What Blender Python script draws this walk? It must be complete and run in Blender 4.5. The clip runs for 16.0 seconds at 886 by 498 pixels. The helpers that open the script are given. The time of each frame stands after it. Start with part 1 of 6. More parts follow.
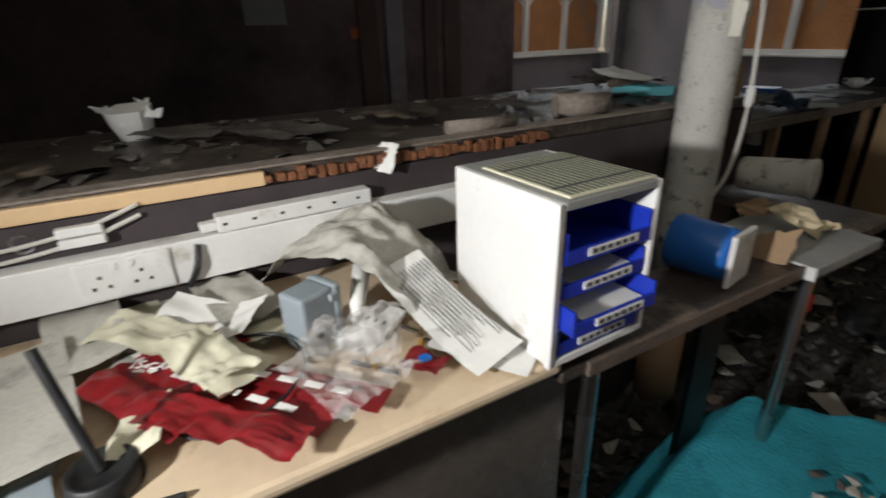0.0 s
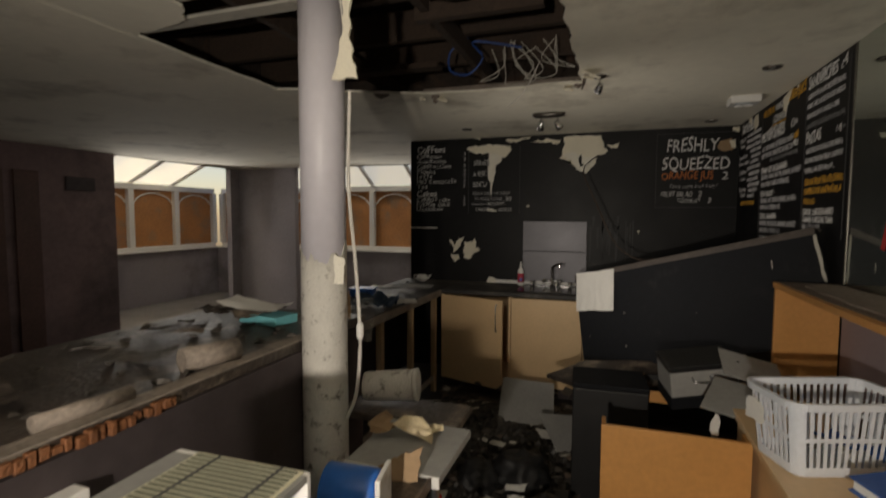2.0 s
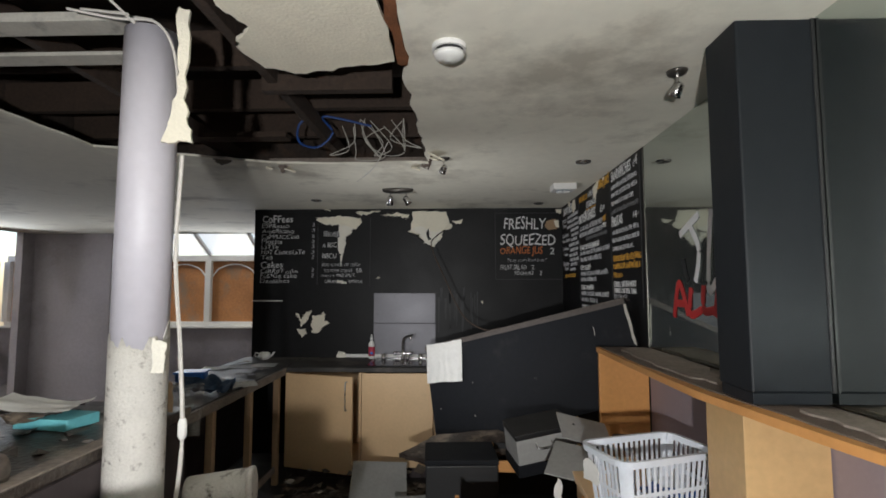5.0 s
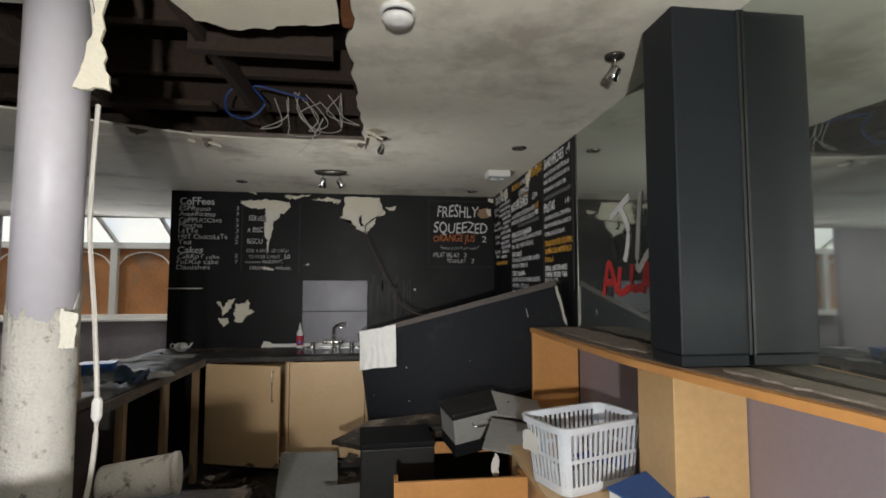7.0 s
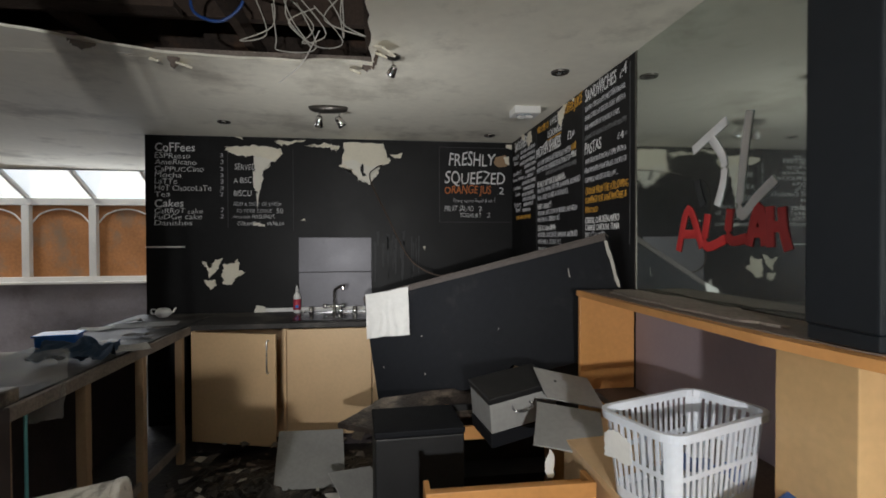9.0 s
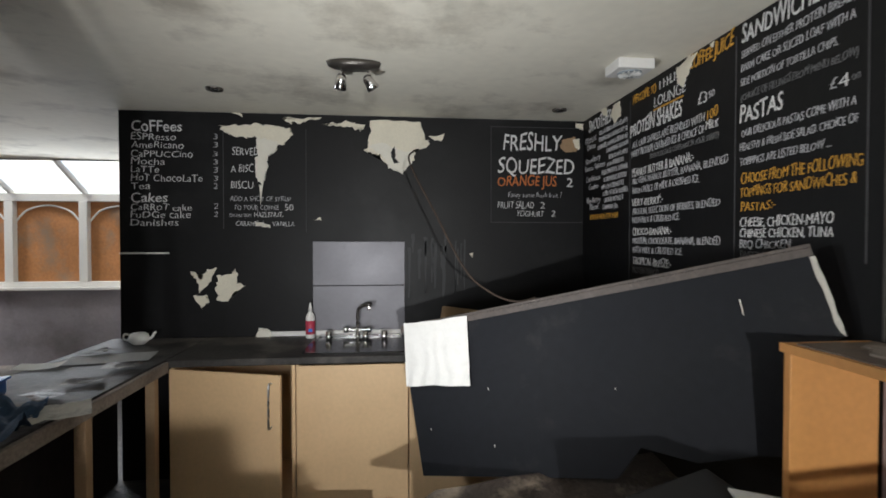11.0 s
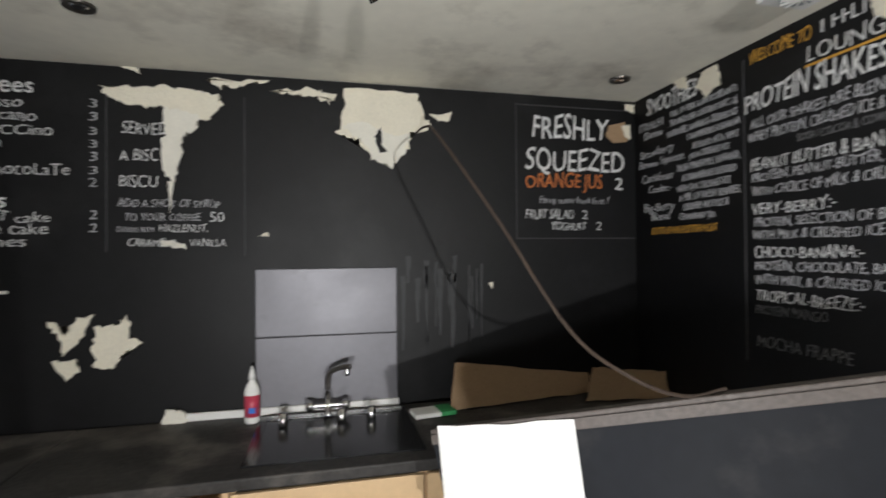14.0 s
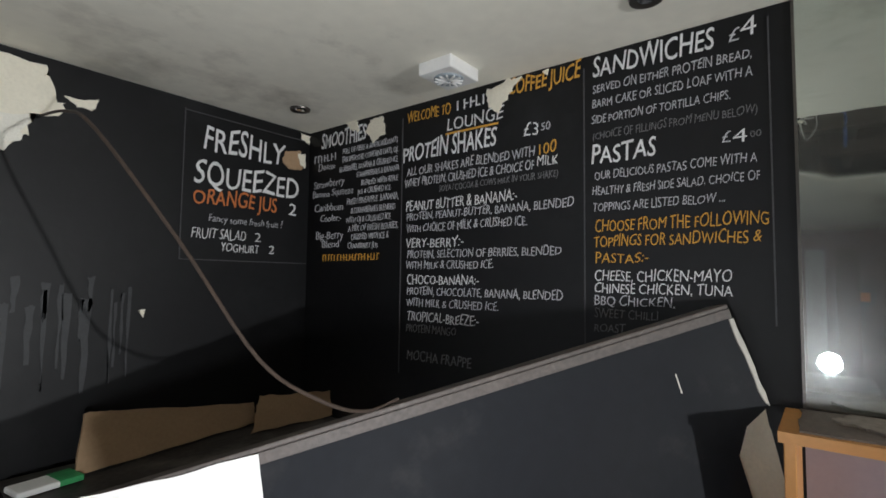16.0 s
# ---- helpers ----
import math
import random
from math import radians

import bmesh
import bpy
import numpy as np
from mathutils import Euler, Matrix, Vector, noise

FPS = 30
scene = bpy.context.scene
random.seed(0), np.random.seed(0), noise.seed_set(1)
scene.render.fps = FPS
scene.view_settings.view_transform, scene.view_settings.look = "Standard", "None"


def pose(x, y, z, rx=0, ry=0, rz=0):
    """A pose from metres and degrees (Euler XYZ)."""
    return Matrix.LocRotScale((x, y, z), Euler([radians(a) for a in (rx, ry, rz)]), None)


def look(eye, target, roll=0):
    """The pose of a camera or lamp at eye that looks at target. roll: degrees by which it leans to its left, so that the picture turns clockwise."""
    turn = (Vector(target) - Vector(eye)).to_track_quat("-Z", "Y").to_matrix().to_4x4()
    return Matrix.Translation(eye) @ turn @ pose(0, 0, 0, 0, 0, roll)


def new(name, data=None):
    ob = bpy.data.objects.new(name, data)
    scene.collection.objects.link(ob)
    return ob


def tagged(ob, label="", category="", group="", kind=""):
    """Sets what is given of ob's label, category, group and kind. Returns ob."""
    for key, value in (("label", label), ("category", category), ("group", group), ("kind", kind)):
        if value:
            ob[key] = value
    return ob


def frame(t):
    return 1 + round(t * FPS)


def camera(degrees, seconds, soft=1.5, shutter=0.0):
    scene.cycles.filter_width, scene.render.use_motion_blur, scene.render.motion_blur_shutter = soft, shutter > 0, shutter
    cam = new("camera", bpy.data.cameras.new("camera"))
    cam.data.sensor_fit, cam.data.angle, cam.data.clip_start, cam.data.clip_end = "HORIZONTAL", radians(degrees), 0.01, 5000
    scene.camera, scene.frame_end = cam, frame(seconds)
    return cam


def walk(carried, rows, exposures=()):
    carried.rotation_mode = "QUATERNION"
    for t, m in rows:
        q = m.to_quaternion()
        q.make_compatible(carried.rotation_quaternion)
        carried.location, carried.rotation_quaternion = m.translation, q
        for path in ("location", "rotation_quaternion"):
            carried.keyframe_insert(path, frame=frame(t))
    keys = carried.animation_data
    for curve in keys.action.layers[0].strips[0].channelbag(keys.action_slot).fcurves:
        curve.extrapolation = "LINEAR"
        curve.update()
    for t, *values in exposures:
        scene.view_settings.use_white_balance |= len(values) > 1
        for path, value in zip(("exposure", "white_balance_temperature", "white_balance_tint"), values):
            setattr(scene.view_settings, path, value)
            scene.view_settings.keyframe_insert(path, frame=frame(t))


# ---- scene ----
cam = camera(84.2, 16.0, soft=1.7, shutter=0.35)
PATH = [
    (0, (0.898, -0.112, 1.413), (-0.702, 0.777, 0.606), -1.9),
    (0.5, (0.925, -0.063, 1.424), (-0.441, 1.149, 0.607), -1.4),
    (1, (0.922, -0.057, 1.459), (-0.157, 1.45, 0.708), -0.3),
    (1.5, (0.897, -0.09, 1.536), (0.105, 1.664, 0.993), 0.2),
    (2, (0.872, -0.107, 1.605), (0.226, 1.781, 1.471), 0.2),
    (2.5, (0.859, -0.108, 1.642), (0.345, 1.825, 1.646), 0.3),
    (3, (0.864, -0.117, 1.651), (0.459, 1.839, 1.74), 0.3),
    (3.5, (0.859, -0.099, 1.639), (0.553, 1.872, 1.779), 0.1),
    (4, (0.857, -0.085, 1.634), (0.651, 1.899, 1.783), 0.0),
    (4.5, (0.861, -0.085, 1.631), (0.737, 1.905, 1.782), -0.2),
    (5, (0.868, -0.071, 1.622), (0.811, 1.922, 1.774), -0.1),
    (7.5, (0.777, -0.003, 1.54), (1.044, 1.976, 1.653), -0.1),
    (8, (0.738, 0.077, 1.565), (0.999, 2.06, 1.57), -0.2),
    (8.5, (0.701, 0.277, 1.524), (0.963, 2.26, 1.496), -0.2),
    (9, (0.719, 0.501, 1.515), (0.978, 2.484, 1.486), -0.2),
    (9.5, (0.673, 0.699, 1.521), (0.909, 2.685, 1.497), -0.2),
    (12, (0.506, 2.045, 1.584), (0.698, 4.036, 1.54), 0.0),
    (12.5, (0.459, 2.316, 1.579), (0.643, 4.307, 1.544), -0.1),
    (13, (0.486, 2.464, 1.576), (0.663, 4.456, 1.545), -0.1),
    (13.5, (0.449, 2.543, 1.567), (0.626, 4.535, 1.543), -0.0),
    (14, (0.353, 2.543, 1.617), (0.806, 4.491, 1.637), -0.5),
    (14.5, (0.327, 2.549, 1.607), (1.343, 4.269, 1.714), -0.1),
    (15, (0.325, 2.537, 1.617), (1.685, 3.999, 1.74), 0.4),
    (15.5, (0.305, 2.575, 1.606), (1.825, 3.867, 1.746), 1.0),
    (16, (0.288, 2.597, 1.617), (1.859, 3.829, 1.739), 0.7),
]
walk(cam, [(t, look(e, g, r)) for t, e, g, r in PATH],
     [(0, -0.95, 6250, 10), (1.0, -0.65, 6500, 10), (1.6, -0.75, 6900, 11), (2.0, -0.85, 7600, 12), (2.5, -0.4, 7000, 11), (3.5, -0.05, 6300, 10), (5.0, 0.1, 6250, 10),
      (8.0, -0.05, 6500, 9), (9.5, 0.3, 6250, 10), (12, 0.85, 6200, 9), (13.5, 1.05, 6200, 9), (14.5, 0.95, 6350, 10), (16, 0.85, 6050, 9)])

# ---- world, sun and lights ----
world = bpy.data.worlds.new("sky")
scene.world = world
world.use_nodes = True
wn = world.node_tree
sky = wn.nodes.new("ShaderNodeTexSky")
sky.sky_type = "NISHITA"
sky.sun_disc = False
sky.sun_elevation, sky.sun_rotation = radians(50), radians(300)
sky.dust_density = 1.0
wn.links.new(sky.outputs[0], wn.nodes["Background"].inputs[0])
wn.nodes["Background"].inputs[1].default_value = 0.15


def lamp(name, kind, m, energy, colour=(1, 1, 1), **more):
    data = bpy.data.lights.new(name, kind)
    data.energy, data.color = energy, colour
    ob = new(name, data)
    ob.matrix_world = m
    return ob, data


sun, d = lamp("sun", "SUN", look((-8, -5, 12), (0, 0, 0)), 1.5, (1, 0.985, 0.96))
d.angle = radians(15)
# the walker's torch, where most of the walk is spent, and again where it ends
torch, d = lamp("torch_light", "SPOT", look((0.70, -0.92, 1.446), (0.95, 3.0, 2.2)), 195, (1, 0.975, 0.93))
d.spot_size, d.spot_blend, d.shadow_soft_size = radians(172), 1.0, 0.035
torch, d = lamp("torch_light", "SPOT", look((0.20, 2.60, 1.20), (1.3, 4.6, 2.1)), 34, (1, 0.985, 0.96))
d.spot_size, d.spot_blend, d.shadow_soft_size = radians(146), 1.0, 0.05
# daylight that falls through the glazed lean-to roof into the two wide openings
day, d = lamp("daylight_west", "AREA", look((-5.45, 5.6, 1.75), (-1.0, 3.0, 1.2)), 22, (0.93, 0.96, 1))
d.shape, d.size, d.size_y = "RECTANGLE", 1.9, 1.1
day, d = lamp("daylight_north", "AREA", look((-2.4, 7.1, 1.75), (-1.0, 3.0, 1.0)), 16, (0.93, 0.96, 1))
d.shape, d.size, d.size_y = "RECTANGLE", 2.2, 1.1


# ---- materials ----
def mat(name, colour, rough=0.6, metal=0.0, var=0.25, scale=6.0, bump=0.15, stain=None, stain_amount=0.0, stain_scale=1.5, per=0.0, spec=0.5):
    """Two scales of noise on colour and relief, and blotches of a second colour."""
    m = bpy.data.materials.new(name)
    m.use_nodes = True
    nt = m.node_tree
    n, l = nt.nodes, nt.links
    b = n["Principled BSDF"]
    co = n.new("ShaderNodeTexCoord")
    fine, coarse = n.new("ShaderNodeTexNoise"), n.new("ShaderNodeTexNoise")
    fine.inputs["Scale"].default_value, fine.inputs["Detail"].default_value = scale * 9, 5
    coarse.inputs["Scale"].default_value, coarse.inputs["Detail"].default_value = scale, 6
    for t in (fine, coarse):
        l.new(co.outputs["Object"], t.inputs["Vector"])
    add = n.new("ShaderNodeMath")
    add.operation = "ADD"
    l.new(fine.outputs[0], add.inputs[0])
    l.new(coarse.outputs[0], add.inputs[1])
    ramp = n.new("ShaderNodeMapRange")
    ramp.inputs[1].default_value, ramp.inputs[2].default_value = 0.6, 1.4
    ramp.inputs[3].default_value, ramp.inputs[4].default_value = 1 - var, 1 + var
    l.new(add.outputs[0], ramp.inputs[0])
    value = ramp.outputs[0]
    if per:
        info = n.new("ShaderNodeObjectInfo")
        pr = n.new("ShaderNodeMapRange")
        pr.inputs[3].default_value, pr.inputs[4].default_value = 1 - per, 1 + per
        l.new(info.outputs["Random"], pr.inputs[0])
        mu = n.new("ShaderNodeMath")
        mu.operation = "MULTIPLY"
        l.new(pr.outputs[0], mu.inputs[0])
        l.new(value, mu.inputs[1])
        value = mu.outputs[0]
    mix = n.new("ShaderNodeVectorMath")
    mix.operation = "SCALE"
    mix.inputs[0].default_value = colour
    l.new(value, mix.inputs["Scale"])
    out = mix.outputs[0]
    if stain:
        s = n.new("ShaderNodeTexNoise")
        s.inputs["Scale"].default_value, s.inputs["Detail"].default_value, s.inputs["Roughness"].default_value = stain_scale, 8, 0.65
        l.new(co.outputs["Object"], s.inputs["Vector"])
        r = n.new("ShaderNodeMapRange")
        r.inputs[1].default_value, r.inputs[2].default_value = 0.62 - 0.3 * stain_amount, 0.72 - 0.15 * stain_amount
        l.new(s.outputs[0], r.inputs[0])
        mx = n.new("ShaderNodeMix")
        mx.data_type = "RGBA"
        l.new(r.outputs[0], mx.inputs[0])
        l.new(out, mx.inputs[6])
        mx.inputs[7].default_value = (*stain, 1)
        out = mx.outputs[2]
    l.new(out, b.inputs["Base Color"])
    rr = n.new("ShaderNodeMapRange")
    rr.inputs[3].default_value, rr.inputs[4].default_value = max(0.02, rough - 0.12), min(1, rough + 0.12)
    l.new(coarse.outputs[0], rr.inputs[0])
    l.new(rr.outputs[0], b.inputs["Roughness"])
    b.inputs["Metallic"].default_value = metal
    b.inputs["Specular IOR Level"].default_value = spec
    if bump:
        bp = n.new("ShaderNodeBump")
        bp.inputs["Strength"].default_value, bp.inputs["Distance"].default_value = bump, 0.01
        l.new(add.outputs[0], bp.inputs["Height"])
        l.new(bp.outputs[0], b.inputs["Normal"])
    return m


def glassy(name, kind):
    m = bpy.data.materials.new(name)
    m.use_nodes = True
    n, l = m.node_tree.nodes, m.node_tree.links
    b = n["Principled BSDF"]
    if kind == "mirror":
        b.inputs["Base Color"].default_value = (0.62, 0.68, 0.64, 1)
        b.inputs["Metallic"].default_value = 1
        noise_tex = n.new("ShaderNodeTexNoise")
        noise_tex.inputs["Scale"].default_value, noise_tex.inputs["Detail"].default_value = 3, 8
        r = n.new("ShaderNodeMapRange")
        r.inputs[1].default_value, r.inputs[2].default_value = 0.45, 0.75
        r.inputs[3].default_value, r.inputs[4].default_value = 0.015, 0.1
        l.new(noise_tex.outputs[0], r.inputs[0])
        l.new(r.outputs[0], b.inputs["Roughness"])
        # rough lobe added to spread the torch's reflection into a glare-like halo
        film, both = n.new("ShaderNodeBsdfAnisotropic"), n.new("ShaderNodeMixShader")
        film.inputs["Color"].default_value = (0.6, 0.62, 0.6, 1)
        film.inputs["Roughness"].default_value = 0.3
        both.inputs[0].default_value = 0.2
        l.new(b.outputs[0], both.inputs[1])
        l.new(film.outputs[0], both.inputs[2])
        l.new(both.outputs[0], n["Material Output"].inputs[0])
    elif kind == "poly":
        tr, tl, mx = n.new("ShaderNodeBsdfTransparent"), n.new("ShaderNodeBsdfTranslucent"), n.new("ShaderNodeMixShader")
        tl.inputs[0].default_value = (0.95, 0.93, 0.87, 1)
        mx.inputs[0].default_value = 0.96
        l.new(tr.outputs[0], mx.inputs[1])
        l.new(tl.outputs[0], mx.inputs[2])
        l.new(mx.outputs[0], n["Material Output"].inputs[0])
    else:
        b.inputs["Roughness"].default_value = 0.12
        b.inputs["Base Color"].default_value = (0.7, 0.68, 0.66, 1)
        b.inputs["Alpha"].default_value = 0.3
    return m


M_BLACK = mat("black_wall_paint", (0.0042, 0.0042, 0.0049), 0.52, spec=0.3, var=0.35, scale=3, bump=0.08, stain=(0.012, 0.012, 0.013), stain_amount=0.25, stain_scale=1.2)
M_CEIL = mat("smoke_stained_ceiling", (0.82, 0.785, 0.68), 0.85, var=0.06, scale=2, bump=0.1, stain=(0.50, 0.465, 0.39), stain_amount=0.36, stain_scale=1.5)
M_CREAM = mat("bare_cream_plaster", (0.80, 0.75, 0.62), 0.85, var=0.08, scale=10, bump=0.3)
M_CREAM2 = mat("torn_paper_backing", (0.80, 0.77, 0.68), 0.85, var=0.08, scale=14, bump=0.3)
# void and joist browns set near black to carry the void's shade
M_VOID = mat("shaded_void_timber", (0.035, 0.024, 0.018), 0.9, var=0.6, scale=4, bump=0.5, stain=(0.09, 0.05, 0.03), stain_amount=0.3, stain_scale=4)
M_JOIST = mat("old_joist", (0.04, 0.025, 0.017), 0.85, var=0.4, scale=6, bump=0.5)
M_LATH = mat("pale_batten", (0.24, 0.20, 0.17), 0.8, var=0.4, scale=8, bump=0.4)
M_LILAC = mat("lilac_grey_wall", (0.30, 0.27, 0.285), 0.8, var=0.1, scale=3, bump=0.15, stain=(0.17, 0.15, 0.155), stain_amount=0.35, stain_scale=0.8)
M_DARKWALL = mat("dark_aubergine_wall", (0.050, 0.038, 0.040), 0.75, var=0.3, scale=2, bump=0.2, stain=(0.03, 0.022, 0.022), stain_amount=0.5)
M_WESTWALL = mat("faded_aubergine_plaster", (0.19, 0.13, 0.13), 0.8, var=0.2, scale=2, bump=0.2, stain=(0.07, 0.05, 0.05), stain_amount=0.4, stain_scale=0.7)
M_PANELWOOD = mat("brown_stained_panel", (0.10, 0.052, 0.042), 0.6, var=0.3, scale=3, bump=0.2)
M_DIRTBOARD = mat("water_marked_grey_board", (0.105, 0.088, 0.075), 0.5, var=0.35, scale=4, bump=0.2, stain=(0.32, 0.30, 0.28), stain_amount=0.12, stain_scale=5)
M_PURPLE = mat("mauve_panel", (0.36, 0.30, 0.33), 0.6, var=0.06, scale=8, bump=0.05)
M_FLOOR = mat("filthy_floor", (0.024, 0.021, 0.019), 0.45, var=0.6, scale=4, bump=0.6, stain=(0.07, 0.06, 0.05), stain_amount=0.35, stain_scale=5)
M_FLOOR2 = mat("dusty_conservatory_floor", (0.24, 0.22, 0.20), 0.85, var=0.3, scale=3, bump=0.3)
M_OAK = mat("beech_laminate", (0.70, 0.49, 0.28), 0.42, var=0.07, scale=5, bump=0.04)
M_ORANGE = mat("cherry_laminate", (0.64, 0.31, 0.10), 0.42, var=0.1, scale=5, bump=0.04)
M_TAN = mat("tan_laminate", (0.60, 0.39, 0.18), 0.45, var=0.12, scale=4, bump=0.04)
M_MAPLE = mat("pale_maple_top", (0.66, 0.52, 0.36), 0.42, var=0.08, scale=6, bump=0.05, stain=(0.42, 0.28, 0.16), stain_amount=0.15, stain_scale=7)
M_WORN = mat("wet_dirty_board", (0.055, 0.043, 0.036), 0.4, var=0.6, scale=7, bump=0.5, stain=(0.26, 0.21, 0.16), stain_amount=0.3, stain_scale=6)
M_TOPDARK = mat("dusty_charcoal_worktop", (0.045, 0.042, 0.04), 0.55, spec=0.25, var=0.5, scale=5, bump=0.2, stain=(0.15, 0.135, 0.12), stain_amount=0.4, stain_scale=2.5)
M_FASCIA = mat("charcoal_fascia_paint", (0.0095, 0.0105, 0.0135), 0.7, spec=0.22, var=0.2, scale=3, bump=0.08, stain=(0.02, 0.02, 0.022), stain_amount=0.12, stain_scale=4)
M_PILLAR = mat("blue_black_casing", (0.0105, 0.013, 0.0165), 0.5, spec=0.25, var=0.15, scale=2, bump=0.05)
M_EDGE = mat("scuffed_brown_edge", (0.14, 0.105, 0.085), 0.6, var=0.4, scale=12, bump=0.3)
M_CAP = mat("scuffed_grey_brown_capping", (0.085, 0.07, 0.062), 0.6, var=0.35, scale=9, bump=0.25, stain=(0.16, 0.14, 0.125), stain_amount=0.1, stain_scale=12)
M_COL = mat("lilac_white_steel", (0.60, 0.58, 0.64), 0.45, var=0.05, scale=4, bump=0.05)
M_COLOLD = mat("flaking_cream_paint", (0.62, 0.60, 0.56), 0.7, var=0.12, scale=14, bump=0.5, stain=(0.12, 0.10, 0.085), stain_amount=0.2, stain_scale=24)
M_PEACH = mat("peach_primer", (0.5, 0.33, 0.2), 0.7, var=0.15, scale=10, bump=0.2)
M_WHITE = mat("white_plastic", (0.78, 0.77, 0.75), 0.4, var=0.05, scale=8, bump=0.03, stain=(0.5, 0.46, 0.4), stain_amount=0.05, stain_scale=9)
M_UPVC = mat("white_window_frame", (0.78, 0.76, 0.71), 0.45, var=0.05, scale=5, bump=0.03)
M_BOARD = mat("orange_boarding", (0.46, 0.20, 0.07), 0.6, var=0.25, scale=3, bump=0.2, stain=(0.30, 0.20, 0.13), stain_amount=0.4, stain_scale=2.2)
M_CHALK = mat("white_chalk_paint", (0.72, 0.72, 0.72), 0.9, var=0.12, scale=30, bump=0)
M_CHALKG = mat("grey_chalk_paint", (0.50, 0.50, 0.52), 0.9, var=0.2, scale=30, bump=0)
# dim chalk: faint small print, and bottom menu lines darkened for the panel's shadow
M_CHALKD = mat("dim_chalk_paint", (0.16, 0.16, 0.165), 0.9, var=0.2, scale=30, bump=0)
M_LINE = mat("faint_chalk_line", (0.06, 0.06, 0.063), 0.9, var=0.3, scale=20, bump=0)
M_CHALKY = mat("amber_chalk_paint", (0.62, 0.33, 0.05), 0.9, var=0.15, scale=30, bump=0)
M_CHALKO = mat("orange_chalk_paint", (0.55, 0.17, 0.05), 0.9, var=0.15, scale=30, bump=0)
M_RED = mat("red_spray_paint", (0.55, 0.03, 0.03), 0.5, var=0.1, scale=20, bump=0)
M_SPRAY = mat("white_spray_paint", (0.75, 0.75, 0.76), 0.5, var=0.1, scale=20, bump=0)
M_STEEL = mat("brushed_steel", (0.5, 0.5, 0.51), 0.28, 1.0, var=0.1, scale=10, bump=0.03)
M_CHROME = mat("dull_chrome", (0.62, 0.61, 0.6), 0.18, 1.0, var=0.1, scale=14, bump=0.02)
M_DARKSTEEL = mat("tarnished_fitting", (0.12, 0.11, 0.10), 0.35, 0.8, var=0.2, scale=14, bump=0.05)
M_BLUE = mat("royal_blue_plastic", (0.012, 0.035, 0.42), 0.38, var=0.12, scale=8, bump=0.03)
M_CUP = mat("bright_blue_plastic", (0.02, 0.14, 0.52), 0.35, var=0.1, scale=8, bump=0.03)
M_TEAL = mat("teal_foam_sheet", (0.06, 0.50, 0.62), 0.75, var=0.15, scale=14, bump=0.5, stain=(0.02, 0.25, 0.48), stain_amount=0.12, stain_scale=6)
M_CYAN = mat("pale_cyan_card", (0.16, 0.52, 0.58), 0.6, var=0.1, scale=8, bump=0.05)
M_PAPER = mat("white_paper", (0.80, 0.79, 0.76), 0.85, var=0.05, scale=10, bump=0.05, per=0.06)
M_NEWS = mat("grey_newsprint", (0.47, 0.45, 0.40), 0.9, var=0.15, scale=12, bump=0.1, stain=(0.25, 0.24, 0.22), stain_amount=0.25, stain_scale=9)
M_YELLOW = mat("yellowed_paper", (0.66, 0.63, 0.48), 0.85, var=0.08, scale=10, bump=0.1)
M_REDPACK = mat("red_packaging", (0.22, 0.012, 0.016), 0.35, var=0.15, scale=10, bump=0.1)
M_GREYBOX = mat("grey_abs_plastic", (0.27, 0.31, 0.34), 0.5, var=0.06, scale=10, bump=0.03)
M_GREYCARD = mat("grey_board", (0.33, 0.33, 0.32), 0.75, var=0.12, scale=5, bump=0.1, per=0.12)
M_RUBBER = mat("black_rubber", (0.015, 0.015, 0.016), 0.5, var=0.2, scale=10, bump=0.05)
M_INK = mat("printed_ink", (0.06, 0.06, 0.065), 0.8, var=0.2, scale=20, bump=0)
M_FOAM = mat("cream_foam_chunk", (0.68, 0.57, 0.38), 0.9, var=0.15, scale=14, bump=0.6)
M_RUST = mat("peeled_brown_laminate", (0.22, 0.085, 0.035), 0.6, var=0.5, scale=18, bump=0.6)
M_DEBRIS = mat("wet_rubble", (0.085, 0.075, 0.066), 0.6, var=0.5, scale=10, bump=0.5)
M_CARDB = mat("brown_cardboard", (0.36, 0.24, 0.14), 0.85, var=0.12, scale=8, bump=0.1)
M_BLUECAB = mat("blue_cable", (0.012, 0.05, 0.2), 0.5, var=0.1, bump=0)
M_WIRE = mat("pale_cable", (0.6, 0.57, 0.53), 0.5, var=0.1, bump=0)
M_SPLASH = mat("satin_grey_splashback", (0.17, 0.167, 0.185), 0.46, 0.3, var=0.07, scale=4, bump=0.05, stain=(0.12, 0.12, 0.13), stain_amount=0.2, stain_scale=3)
M_BLUEFOLD = mat("blue_leatherette", (0.03, 0.09, 0.30), 0.55, var=0.15, scale=14, bump=0.3)
M_BASKET = mat("bluish_white_plastic", (0.74, 0.78, 0.85), 0.4, var=0.06, scale=8, bump=0.03)
M_NAVY = mat("dusty_navy_cloth", (0.02, 0.05, 0.10), 0.8, var=0.3, scale=14, bump=0.4)
M_MIRROR, M_POLY, M_PLASTIC = glassy("old_mirror", "mirror"), glassy("polycarbonate", "poly"), glassy("clear_film", "film")
M_SINK = mat("black_glossy_sink", (0.012, 0.012, 0.013), 0.16, var=0.3, scale=10, bump=0.03)
M_RULE = mat("grey_green_ruling", (0.17, 0.18, 0.14), 0.9, var=0.15, scale=12, bump=0.05)
M_SMEAR = mat("grey_wipe_mark", (0.024, 0.025, 0.027), 0.6, var=0.5, scale=20, bump=0)
